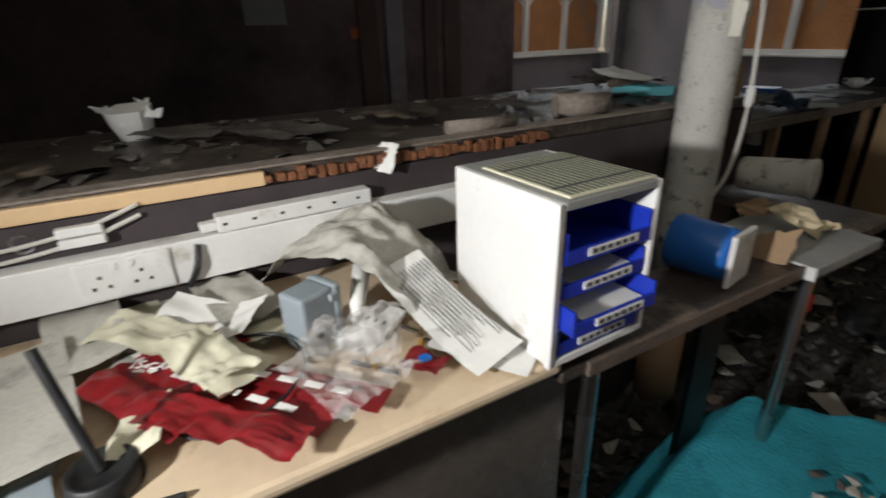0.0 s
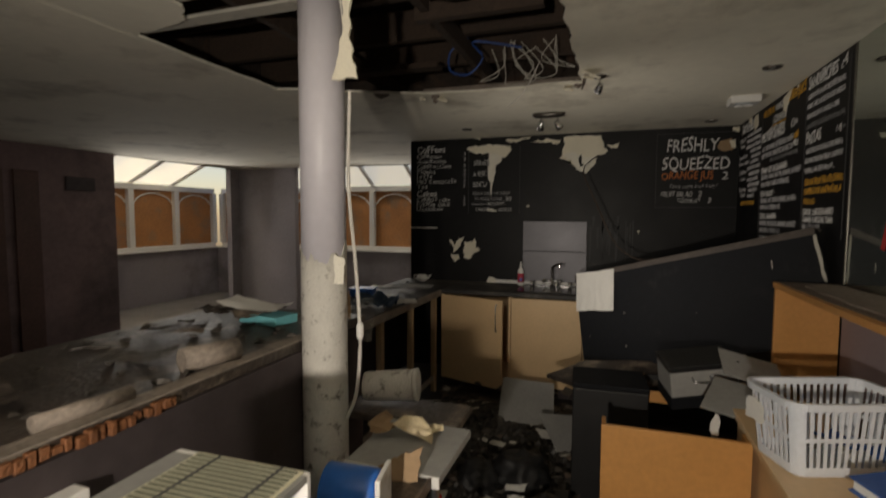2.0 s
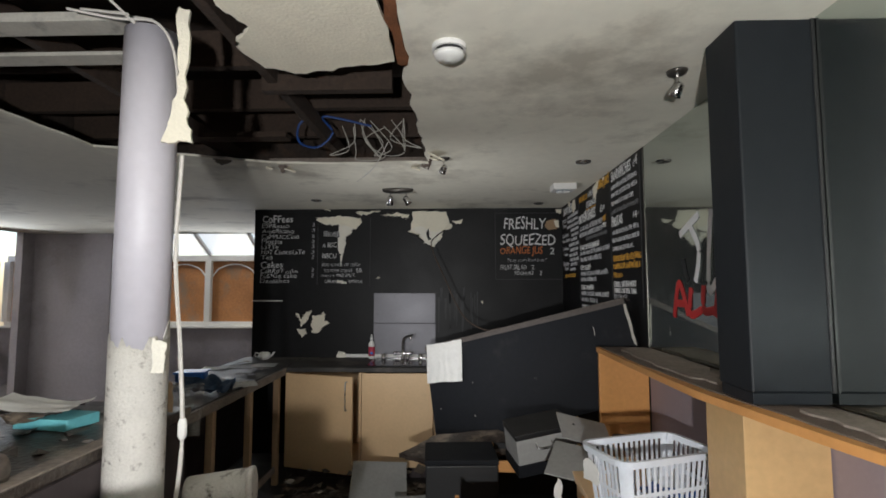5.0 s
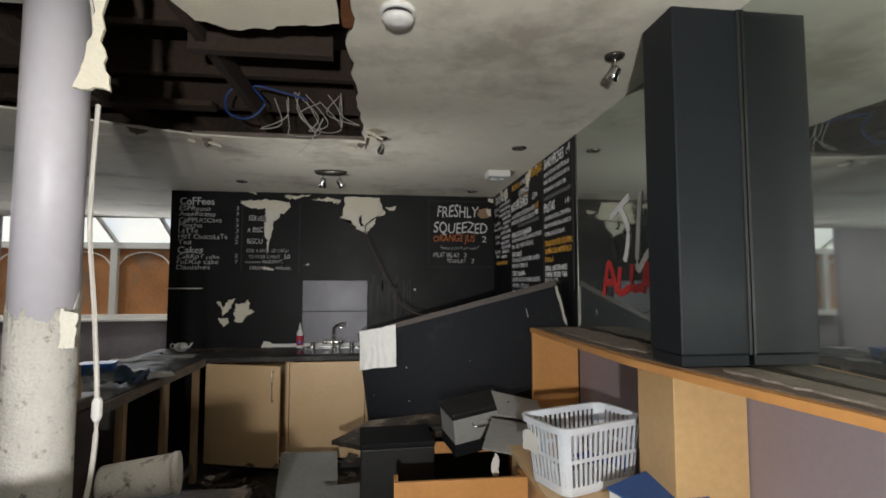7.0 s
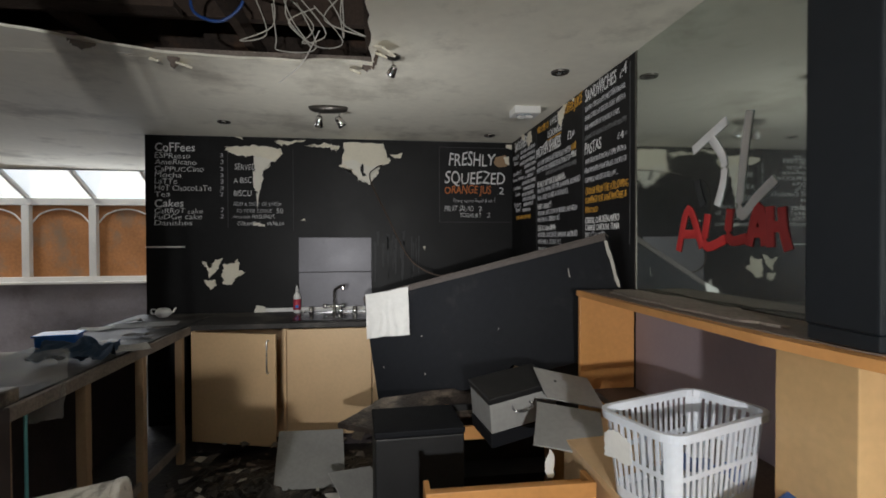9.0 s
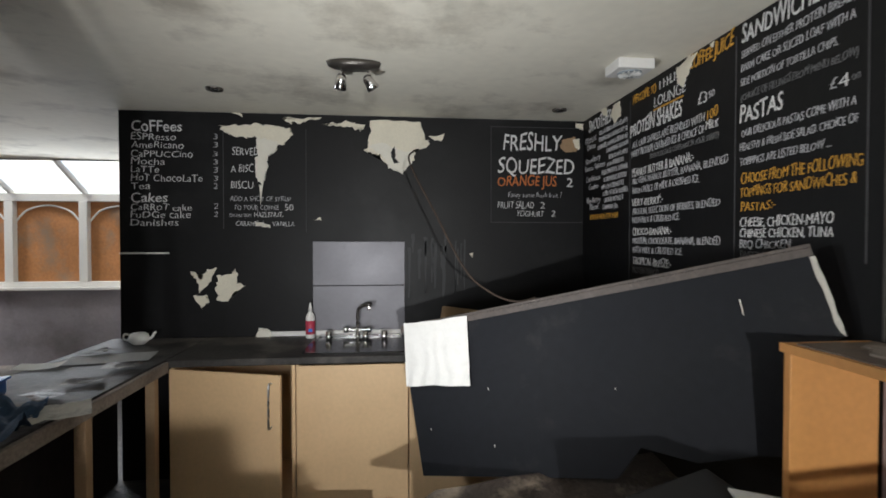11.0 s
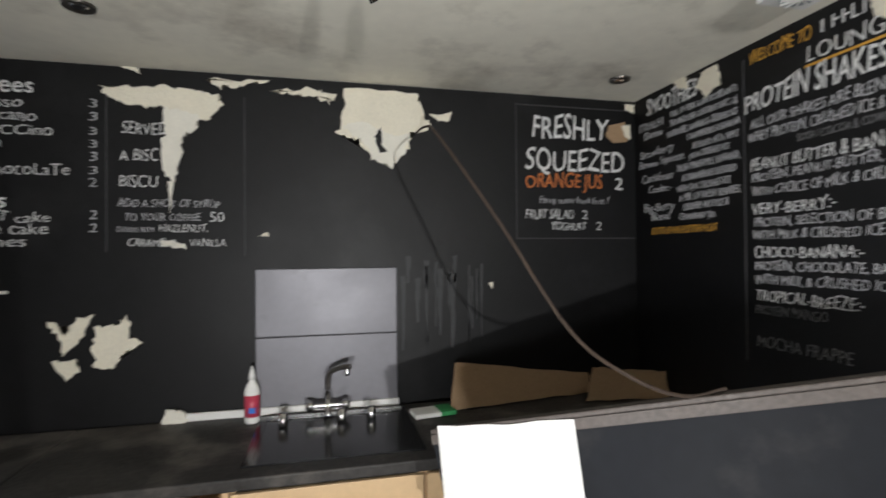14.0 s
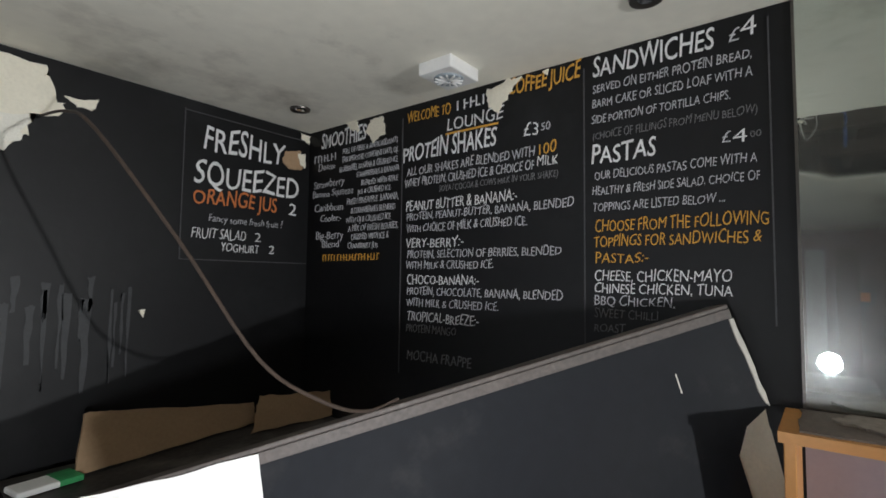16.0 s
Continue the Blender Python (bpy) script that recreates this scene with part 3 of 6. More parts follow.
for k in range(7):
    x, y = 0.2 + 0.06 * k, 2.72 + rnd.uniform(-0.1, 0.1)
    r = rnd.uniform
    part("wire", tube([(x, y, 2.56), (x + r(-0.12, 0.12), y + r(-0.05, 0.05), 2.46 + r(-0.05, 0.03)), (x + r(-0.08, 0.15), y + 0.03, 2.42 + r(-0.07, 0.05)), (x + r(0, 0.2), y + 0.05, 2.43 + r(-0.04, 0.06)), (x + r(-0.1, 0.15), y, 2.57)], 0.0028, 5), M_NEWS, cab)
part("blue_wire", tube([(0.12, 2.5, 2.56), (0.02, 2.5, 2.5), (0.02, 2.5, 2.4), (0.12, 2.5, 2.37), (0.2, 2.5, 2.45), (0.15, 2.5, 2.54), (0.4, 2.55, 2.5)], 0.006, 6), M_BLUECAB, cab)
part("wire", tube([(0.45, 2.85, 2.5), (0.36, 2.9, 2.36), (0.25, 2.92, 2.27)], 0.003, 5), M_WIRE, cab)

# torn patches of the black wall
ON_WALL = Matrix.Translation((0, 4.799, 0)) @ Matrix.Rotation(radians(90), 4, "X")
patches = thing("torn_wall_patches", "torn cream patches where the black lining peeled away", "wall damage")


def patch(points, seed, material=M_CREAM, rough=0.010, name="torn_patch", depth=0.004, m=ON_WALL):
    o = part(name, ragged(points, depth, rough, seed, 6), material, patches)
    o.matrix_local = m
    return o


patch([(-0.55, 2.31), (-0.36, 2.33), (-0.2, 2.325), (-0.11, 2.31), (-0.09, 2.26), (-0.15, 2.19), (-0.22, 2.21), (-0.33, 2.24), (-0.45, 2.24), (-0.53, 2.28)], 1)
patch([(-0.31, 2.24), (-0.19, 2.22), (-0.18, 2.16), (-0.25, 2.12), (-0.25, 2.03), (-0.28, 1.93), (-0.31, 1.95), (-0.335, 2.05), (-0.31, 2.14)], 2, M_CREAM2, depth=0.007)
patch([(-0.30, 1.93), (-0.28, 1.93), (-0.295, 1.80)], 3, M_CREAM2, 0.004)
patch([(-0.33, 1.69), (-0.24, 1.67), (-0.235, 1.65), (-0.33, 1.66)], 4, M_CREAM2, 0.005)
patch([(0.42, 2.365), (0.76, 2.375), (0.79, 2.27), (0.83, 2.21), (0.73, 2.18), (0.71, 2.10), (0.64, 2.02), (0.55, 2.05), (0.49, 2.14), (0.39, 2.16), (0.42, 2.25)], 5)
patch([(0.41, 2.2), (0.52, 2.22), (0.62, 2.17), (0.72, 2.17), (0.70, 2.09), (0.64, 2.02), (0.55, 2.05), (0.49, 2.14)], 6, M_CREAM2, depth=0.008)
patch([(0.56, 2.16), (0.59, 2.20), (0.59, 2.12), (0.62, 2.09), (0.58, 2.08)], 7, M_BLACK, 0.004, depth=0.011)
patch([(0.82, 2.27), (0.93, 2.29), (0.91, 2.24), (0.85, 2.25)], 8, rough=0.006)
patch([(-0.15, 2.37), (0.1, 2.385), (0.0, 2.35), (-0.1, 2.34)], 9, rough=0.012)
patch([(0.1, 2.34), (0.3, 2.36), (0.38, 2.33), (0.36, 2.30), (0.28, 2.33), (0.2, 2.33)], 10, rough=0.012)
patch([(-0.48, 2.40), (-0.42, 2.40), (-0.40, 2.375)], 11, rough=0.004)
patch([(-0.74, 1.36), (-0.70, 1.35), (-0.68, 1.30), (-0.64, 1.37), (-0.58, 1.38), (-0.62, 1.28), (-0.68, 1.22), (-0.69, 1.28)], 12, rough=0.008)
patch([(-0.72, 1.20), (-0.64, 1.21), (-0.63, 1.15), (-0.68, 1.12)], 13, rough=0.008)
patch([(-0.57, 1.33), (-0.49, 1.34), (-0.45, 1.38), (-0.45, 1.29), (-0.40, 1.27), (-0.48, 1.21), (-0.50, 1.16), (-0.57, 1.17), (-0.58, 1.26)], 14, rough=0.009)
patch([(0.05, 1.70), (0.09, 1.72), (0.10, 1.70)], 15, rough=0.003)
patch([(1.10, 1.475), (1.125, 1.48), (1.12, 1.445)], 16, rough=0.002)
patch([(1.85, 2.385), (1.91, 2.385), (1.90, 2.34), (1.86, 2.35)], 17, rough=0.005)
patch([(1.76, 2.27), (1.84, 2.29), (1.88, 2.25), (1.86, 2.19), (1.78, 2.18), (1.74, 2.22)], 18, M_CARDB, 0.004)
patch([(1.83, 2.27), (1.88, 2.28), (1.88, 2.2), (1.85, 2.21)], 19, M_CREAM, 0.004, depth=0.007)
ON_SIDE = Matrix.Translation((1.908, 0, 0)) @ Matrix.Rotation(radians(-90), 4, "Z") @ Matrix.Rotation(radians(90), 4, "X")
patch([(-4.50, 2.40), (-4.42, 2.40), (-4.40, 2.34), (-4.46, 2.36)], 20, rough=0.006, m=ON_SIDE)
patch([(-4.32, 2.38), (-4.24, 2.39), (-4.22, 2.30), (-4.30, 2.27), (-4.36, 2.33)], 21, rough=0.006, m=ON_SIDE)
patch([(-3.66, 2.37), (-3.56, 2.395), (-3.50, 2.39), (-3.55, 2.33), (-3.60, 2.27), (-3.64, 2.30)], 22, rough=0.007, m=ON_SIDE)
patch([(-3.41, 2.39), (-3.38, 2.395), (-3.39, 2.37)], 23, rough=0.002, m=ON_SIDE)
smears = thing("wipe_marks", "faint grey drips and wipe marks on the black wall", "stain")
rnd = random.Random(9)
for k in range(14):
    x, w = 0.68 + 0.035 * k * rnd.uniform(0.7, 1.2), rnd.uniform(0.008, 0.03)
    z1, h = rnd.uniform(1.5, 1.62), rnd.uniform(0.1, 0.38)
    o = part("drip", ragged([(x, z1 - h), (x + w * 0.5, z1 - h), (x + w, z1), (x - w * 0.3, z1)], 0.0015, 0.004, 90 + k, 5), M_SMEAR, smears)
    o.matrix_local = ON_WALL
frame_lines = thing("chalk_frames", "thin grey painted border lines round the menus", "painted line")
for x0, x1, z0, z1 in ((1.25, 1.25, 1.69, 2.355), (1.25, 1.905, 2.35, 2.35), (1.25, 1.905, 1.69, 1.69), (-0.53, -0.53, 1.64, 2.3), (0.0, 0.0, 1.62, 2.3)):
    part("border_line", box((x0 - 0.002, 4.797, z0 - 0.002), (x1 + 0.002, 4.7995, z1 + 0.002)), M_LINE, frame_lines)
for y0, y1, z0, z1 in ((4.11, 4.11, 1.2, 2.35), (3.25, 3.25, 1.4, 2.36), (2.71, 2.71, 1.5, 2.37)):
    part("border_line", box((1.9065, y0 - 0.002, z0), (1.9095, y1 + 0.002, z1)), M_LINE, frame_lines)
part("border_line", box((1.9065, 3.60, 2.228), (1.9095, 3.86, 2.236)), M_CHALKY, frame_lines)
tagged(part("pencil_rail", box((-1.17, 4.785, 1.475), (-0.87, 4.798, 1.487), 0.002), M_UPVC), "short white plastic rail fixed to the black wall", "rail")
splash = thing("splashback", "satin grey two-piece splashback behind the sink", "splashback")
part("upper_sheet", box((0.042, 4.786, 1.262), (0.655, 4.798, 1.557), 0.003), M_SPLASH, splash)
part("lower_sheet", box((0.042, 4.787, 0.95), (0.655, 4.799, 1.259), 0.003), M_SPLASH, splash)
up = thing("worktop_upstand", "chipped white tiled upstand strip along the wall", "upstand")
part("strip", box((-0.30, 4.77, 0.93), (0.66, 4.785, 0.962), 0.003), M_WHITE, up)
part("broken_end", ragged([(0, 0), (0.1, 0), (0.09, 0.05), (0.02, 0.055)], 0.012, 0.005, 2), M_CREAM2, up).matrix_local = pose(-0.32, 4.768, 0.93, 90)

# ---- ceiling fittings ----
def downlight(x, y):
    ob = thing("downlight", "small recessed chrome ceiling downlight, unlit", "light", pose(x, y, 2.4), "recessed downlights")
    part("bezel", lathe([(0.028, -0.002), (0.045, -0.008), (0.047, 0.0)], 24), M_DARKSTEEL, ob)
    part("bulb", lathe([(0.0, -0.009), (0.02, -0.0085), (0.026, -0.004)], 16), M_CHROME, ob)


for x, y in ((1.66, 2.97), (-0.40, 4.275), (1.636, 4.51)):
    downlight(x, y)


def spot_head(ob, x, tilt, turn):
    part("arm", tube([(x, 0, -0.02), (x, 0.0, -0.05), (x, 0.0, -0.07)], 0.007, 8), M_CHROME, ob)
    o = part("lamp_head", lathe([(0.012, 0.03), (0.022, 0.02), (0.026, -0.01), (0.031, -0.04), (0.029, -0.042), (0.012, -0.03)], 20), M_CHROME, ob, "chrome spot head", smooth=True)
    o.matrix_local = pose(x, 0, -0.085, tilt, 0, turn)


ob = thing("twin_spotlight", "oval chrome plate with two spot heads on the ceiling", "light", pose(0.395, 3.8, 2.4))
bm = lathe([(0.06, -0.03), (0.075, -0.02), (0.08, 0.0)], 32)
bmesh.ops.scale(bm, vec=(1.6, 0.7, 1), verts=bm.verts)
part("plate", bm, M_DARKSTEEL, ob, smooth=True)
spot_head(ob, -0.06, 30, 20)
spot_head(ob, 0.07, 40, -60)
for x, y, tilt in ((1.67, 1.68, 35), (0.79, 2.86, 50)):
    ob = thing("single_spotlight", "small chrome spotlight on a round ceiling plate", "light", pose(x, y, 2.4) @ Matrix.Scale(0.75, 4))
    part("plate", lathe([(0.03, -0.02), (0.045, -0.012), (0.05, 0.0)], 24), M_DARKSTEEL, ob, smooth=True)
    spot_head(ob, 0.0, tilt, 30)
ob = thing("smoke_detector", "round white smoke detector with dark vent ring", "smoke detector", pose(0.845, 1.465, 2.4))
part("base", lathe([(0.055, -0.016), (0.056, -0.012), (0.056, 0.0)], 32), M_WHITE, ob)
part("vent_ring", lathe([(0.046, -0.028), (0.047, -0.016)], 32), M_RUBBER, ob, "dark slotted ring")
part("cap", lathe([(0.0, -0.052), (0.03, -0.048), (0.045, -0.04), (0.052, -0.028)], 32), M_WHITE, ob, smooth=True)
ob = thing("extractor_fan", "square white extractor fan with round grille", "fan", pose(1.685, 3.675, 2.4) @ Matrix.Scale(0.87, 4))
part("housing", box((-0.10, -0.085, -0.055), (0.10, 0.085, 0.0), 0.006), M_WHITE, ob)
part("duct", lathe([(0.062, -0.062), (0.066, -0.05)], 28), M_GREYBOX, ob, "round dark intake")
for k in range(12):
    part("grille_blade", box((0.012, -0.0025, -0.069), (0.06, 0.0025, -0.061)), M_WHITE, ob).rotation_euler = (0, 0, k * math.pi / 6)
for x, y, s in ((0.74, 2.74, 0.05), (0.73, 2.80, 0.03), (0.60, 3.03, 0.03), (-0.22, 3.03, 0.035), (-0.33, 2.98, 0.02)):
    o = part("plaster_flake", ragged([(-s, -s), (s, -s * 0.7), (s * 0.8, s), (-s * 0.6, s * 0.8)], 0.01, s * 0.2, int(s * 1000)), M_CREAM)
    o.matrix_world = pose(x, y, 2.375, 25, 10, s * 900)
    tagged(o, "loose flake of cream plaster hanging at the ceiling edge", "plaster")

# ---- painted menus ----
ON_BACK = pose(0, 4.796, 0)
ON_RIGHT = pose(1.906, 0, 0, 0, 0, -90)
COFFEES = [
    ('CoFFees', -1.097, 2.271, 0.31, 0.071, 'w'),
    ('ESPResso', -1.098, 2.212, 0.274, 0.045, 'w'),
    ('AmeRicano', -1.098, 2.159, 0.322, 0.045, 'w'),
    ('CaPPUCCino', -1.099, 2.103, 0.379, 0.045, 'w'),
    ('Mocha', -1.1, 2.052, 0.208, 0.046, 'w'),
    ('LaTTe', -1.101, 2.002, 0.172, 0.045, 'w'),
    ('HoT ChocoLaTe', -1.101, 1.946, 0.439, 0.048, 'w'),
    ('Tea', -1.102, 1.895, 0.118, 0.045, 'w'),
    ('Cakes', -1.103, 1.812, 0.223, 0.062, 'w'),
    ('CaRRoT cake', -1.104, 1.759, 0.375, 0.045, 'w'),
    ('FuDGe cake', -1.105, 1.71, 0.368, 0.046, 'w'),
    ('Danishes', -1.106, 1.659, 0.293, 0.046, 'w'),
]
menu('coffee_menu', 'white hand-painted coffee and cake list on black wall', COFFEES, ON_BACK)
PRICES = [('3', -0.590, 2.224 - 0.0545 * k, 0.026, 0.035, 'g') for k in range(6)] + [('2', -0.590, z, 0.026, 0.035, 'g') for z in (1.903, 1.769, 1.717)]
menu('coffee_prices', 'column of small grey painted prices on black wall', PRICES, ON_BACK)
SYRUPS = [
    ('SERVED', -0.474, 2.123, 0.17, 0.052, 'w'),
    ('A BISC', -0.481, 2.014, 0.141, 0.049, 'w'),
    ('BISCU', -0.482, 1.907, 0.141, 0.049, 'w'),
    ('ADD A SHOT OF SYRUP', -0.488, 1.822, 0.388, 0.033, 'g'),
    ('TO YOUR COFFEE', -0.465, 1.765, 0.286, 0.033, 'g'),
    ('50', -0.138, 1.764, 0.054, 0.041, 'w'),
    ('CHOOSE FROM', -0.494, 1.718, 0.138, 0.022, 'g'),
    ('HAZLENUT,', -0.335, 1.718, 0.185, 0.034, 'w'),
    ('CARAMEL &', -0.453, 1.658, 0.184, 0.033, 'w'),
    ('VANILLA', -0.218, 1.658, 0.141, 0.033, 'w'),
]
menu('syrup_menu', 'white painted biscuit and syrup offers, partly torn away', SYRUPS, ON_BACK)
SQUEEZED = [
    ('FRESHLY', 1.334, 2.19, 0.41, 0.111, 'w'),
    ('SQUEEZED', 1.296, 2.029, 0.542, 0.11, 'w'),
    ('ORANGE JUS', 1.296, 1.944, 0.418, 0.07, 'o'),
    ('2', 1.786, 1.94, 0.044, 0.066, 'w'),
    ('Fancy some fresh fruit ?', 1.371, 1.865, 0.378, 0.033, 'g'),
    ('FRUIT SALAD', 1.296, 1.786, 0.256, 0.05, 'w'),
    ('2', 1.601, 1.79, 0.031, 0.042, 'w'),
    ('YOGHURT', 1.43, 1.731, 0.193, 0.041, 'w'),
    ('2', 1.678, 1.731, 0.028, 0.042, 'w'),
]
menu('juice_menu', 'large white and orange freshly squeezed juice lettering', SQUEEZED, ON_BACK)
SMOOTHIES = [
    ('SMOOTHIES', -4.694, 2.295, 0.339, 0.08, 'w'),
    ('FULL OF FIBRE & ANTIOXIDANTS', -4.520, 2.244, 0.382, 0.029, 'g'),
    ('THIS SMOOTHIE CONTAINS OATS, OJ,', -4.527, 2.2, 0.39, 0.029, 'g'),
    ('BLUEBERRIES, BANANA & CRUSHED ICE', -4.543, 2.153, 0.407, 0.03, 'g'),
    ('STRAWBERRIES & BANANA', -4.414, 2.112, 0.286, 0.028, 'g'),
    ('BLENDED WITH APPLE', -4.380, 2.067, 0.246, 0.028, 'g'),
    ('JUS & CRUSHED ICE', -4.403, 2.027, 0.223, 0.028, 'g'),
    ('FRESH PINEAPPLE, BANANA,', -4.480, 1.981, 0.352, 0.032, 'g'),
    ('& STRAWBERRIES BLENDED', -4.449, 1.934, 0.3, 0.031, 'g'),
    ('WITH OJ & CRUSHED ICE', -4.485, 1.889, 0.309, 0.031, 'g'),
    ('A MIX OF FRESH BERRIES,', -4.467, 1.846, 0.338, 0.032, 'g'),
    ('CRUSHED WITH ICE &', -4.444, 1.804, 0.256, 0.031, 'g'),
    ('CRANBERRY JUS', -4.468, 1.761, 0.211, 0.028, 'g'),
    ('', -4.749, 2.224, 0.181, 0.04, 'g'),
    ('Detox', -4.713, 2.179, 0.134, 0.037, 'g'),
    ('Strawberry', -4.747, 2.088, 0.241, 0.04, 'g'),
    ('Banana Squeeze', -4.755, 2.038, 0.319, 0.037, 'g'),
    ('Caribbean', -4.737, 1.961, 0.227, 0.043, 'g'),
    ('Cooler:-', -4.687, 1.906, 0.166, 0.036, 'g'),
    ('Big-Berry', -4.720, 1.815, 0.216, 0.042, 'g'),
    ('Blend', -4.667, 1.772, 0.13, 0.036, 'g'),
    ('', -4.659, 1.703, 0.426, 0.033, 'y'),
]
menu('smoothie_menu', 'narrow column of grey smoothie descriptions on black wall', SMOOTHIES, ON_RIGHT)
SHAKES = [
    ('WELCOME TO', -4.080, 2.319, 0.245, 0.05, 'y'),
    ('', -3.800, 2.322, 0.235, 0.046, 'w'),
    ('LOUNGE', -3.850, 2.244, 0.27, 0.055, 'w'),
    ('COFFEE JUICE', -3.554, 2.33, 0.289, 0.061, 'y'),
    ('PROTEIN SHAKES', -4.101, 2.144, 0.491, 0.081, 'w'),
    ('£3', -3.485, 2.157, 0.059, 0.052, 'w'),
    ('50', -3.414, 2.167, 0.036, 0.03, 'g'),
    ('ALL OUR SHAKES ARE BLENDED WITH', -4.078, 2.077, 0.636, 0.039, 'g'),
    ('100', -3.421, 2.08, 0.065, 0.043, 'y'),
    ('WHEY PROTEIN, CRUSHED ICE & CHOICE OF', -4.091, 2.027, 0.649, 0.039, 'g'),
    ('MILK', -3.430, 2.036, 0.083, 0.036, 'w'),
    ('SOYA / COCOA & COWS MILK IN YOUR SHAKE)', -3.891, 1.988, 0.543, 0.027, 'd'),
    ('PEANUT BUTTER & BANANA:-', -4.078, 1.917, 0.563, 0.046, 'w'),
    ('PROTEIN, PEANUT-BUTTER, BANANA, BLENDED', -4.074, 1.875, 0.784, 0.035, 'g'),
    ('WITH CHOICE OF MILK & CRUSHED ICE.', -4.076, 1.822, 0.604, 0.036, 'g'),
    ('VERY-BERRY:-', -4.078, 1.752, 0.314, 0.044, 'w'),
    ('PROTEIN, SELECTION OF BERRIES, BLENDED', -4.067, 1.707, 0.73, 0.035, 'g'),
    ('WITH MILK & CRUSHED ICE.', -4.076, 1.66, 0.457, 0.035, 'g'),
    ('CHOCO-BANANA:-', -4.067, 1.594, 0.38, 0.042, 'w'),
    ('PROTEIN, CHOCOLATE, BANANA, BLENDED', -4.066, 1.547, 0.735, 0.035, 'g'),
    ('WITH MILK & CRUSHED ICE.', -4.069, 1.496, 0.474, 0.035, 'g'),
    ('TROPICAL-BREEZE:-', -4.067, 1.431, 0.381, 0.042, 'w'),
    # last lines dimmed in colour where the leaning panel's shadow falls
    ('PROTEIN MANGO', -4.066, 1.385, 0.27, 0.035, 'd'),
    ('MOCHA FRAPPE', -4.060, 1.264, 0.341, 0.044, 'd'),
]
menu('shake_menu', 'white and amber protein shake list on black wall', SHAKES, ON_RIGHT)
SANDWICHES = [
    ('SANDWICHES', -3.217, 2.317, 0.37, 0.07, 'w'),
    ('£', -2.807, 2.322, 0.026, 0.044, 'g'),
    ('4', -2.778, 2.33, 0.039, 0.054, 'w'),
    ('SERVED ON EITHER PROTEIN BREAD,', -3.217, 2.262, 0.466, 0.03, 'g'),
    ('BARM CAKE OR SLICED LOAF WITH A', -3.219, 2.21, 0.469, 0.03, 'g'),
    ('SIDE PORTION OF TORTILLA CHIPS.', -3.222, 2.154, 0.416, 0.029, 'g'),
    ('(CHOICE OF FILLINGS FROM MENU BELOW)', -3.218, 2.099, 0.477, 0.028, 'd'),
    ('PASTAS', -3.223, 2.016, 0.207, 0.065, 'w'),
    ('£', -2.830, 2.026, 0.022, 0.034, 'g'),
    ('4', -2.803, 2.022, 0.035, 0.045, 'w'),
    ('00', -2.759, 2.032, 0.026, 0.019, 'd'),
    ('OUR DELICIOUS PASTAS COME WITH A', -3.213, 1.96, 0.469, 0.03, 'g'),
    ('HEALTHY & FRESH SIDE SALAD. CHOICE OF', -3.221, 1.907, 0.483, 0.029, 'g'),
    ('TOPPINGS ARE LISTED BELOW ...', -3.220, 1.851, 0.394, 0.029, 'g'),
    ('CHOOSE FROM THE FOLLOWING', -3.212, 1.782, 0.491, 0.041, 'y'),
    ('TOPPINGS FOR SANDWICHES &', -3.217, 1.731, 0.477, 0.038, 'y'),
    ('PASTAS:-', -3.211, 1.677, 0.168, 0.036, 'y'),
    ('CHEESE, CHICKEN-MAYO', -3.215, 1.617, 0.401, 0.038, 'w'),
    ('CHINESE CHICKEN, TUNA', -3.216, 1.577, 0.404, 0.034, 'w'),
    ('BBQ CHICKEN,', -3.216, 1.537, 0.25, 0.032, 'g'),
    # panel shadow put into the chalk colour of these two
    ('SWEET CHILLI', -3.216, 1.496, 0.2, 0.031, 'd'),
    ('ROAST', -3.217, 1.449, 0.1, 0.028, 'd'),
]
menu('sandwich_menu', 'white and amber sandwich and pasta list on black wall', SANDWICHES, ON_RIGHT)


# ---- kitchen corner: worktops, units, sink ----
def worktop(name, lo, hi, label):
    return tagged(part(name, box(lo, hi, 0.006), M_TOPDARK), label, "worktop")


worktop("worktop", (-0.62, 4.16, 0.89), (1.905, 4.784, 0.93), "dusty charcoal worktop running under the black wall")
worktop("worktop", (-1.22, 2.35, 0.89), (-0.625, 4.784, 0.93), "dusty charcoal side worktop on bare posts")
tagged(part("worktop_edge", box((-0.622, 2.35, 0.87), (-0.598, 4.15, 0.925), 0.003), M_LATH), "raw timber edge strip of the side worktop", "edge strip")


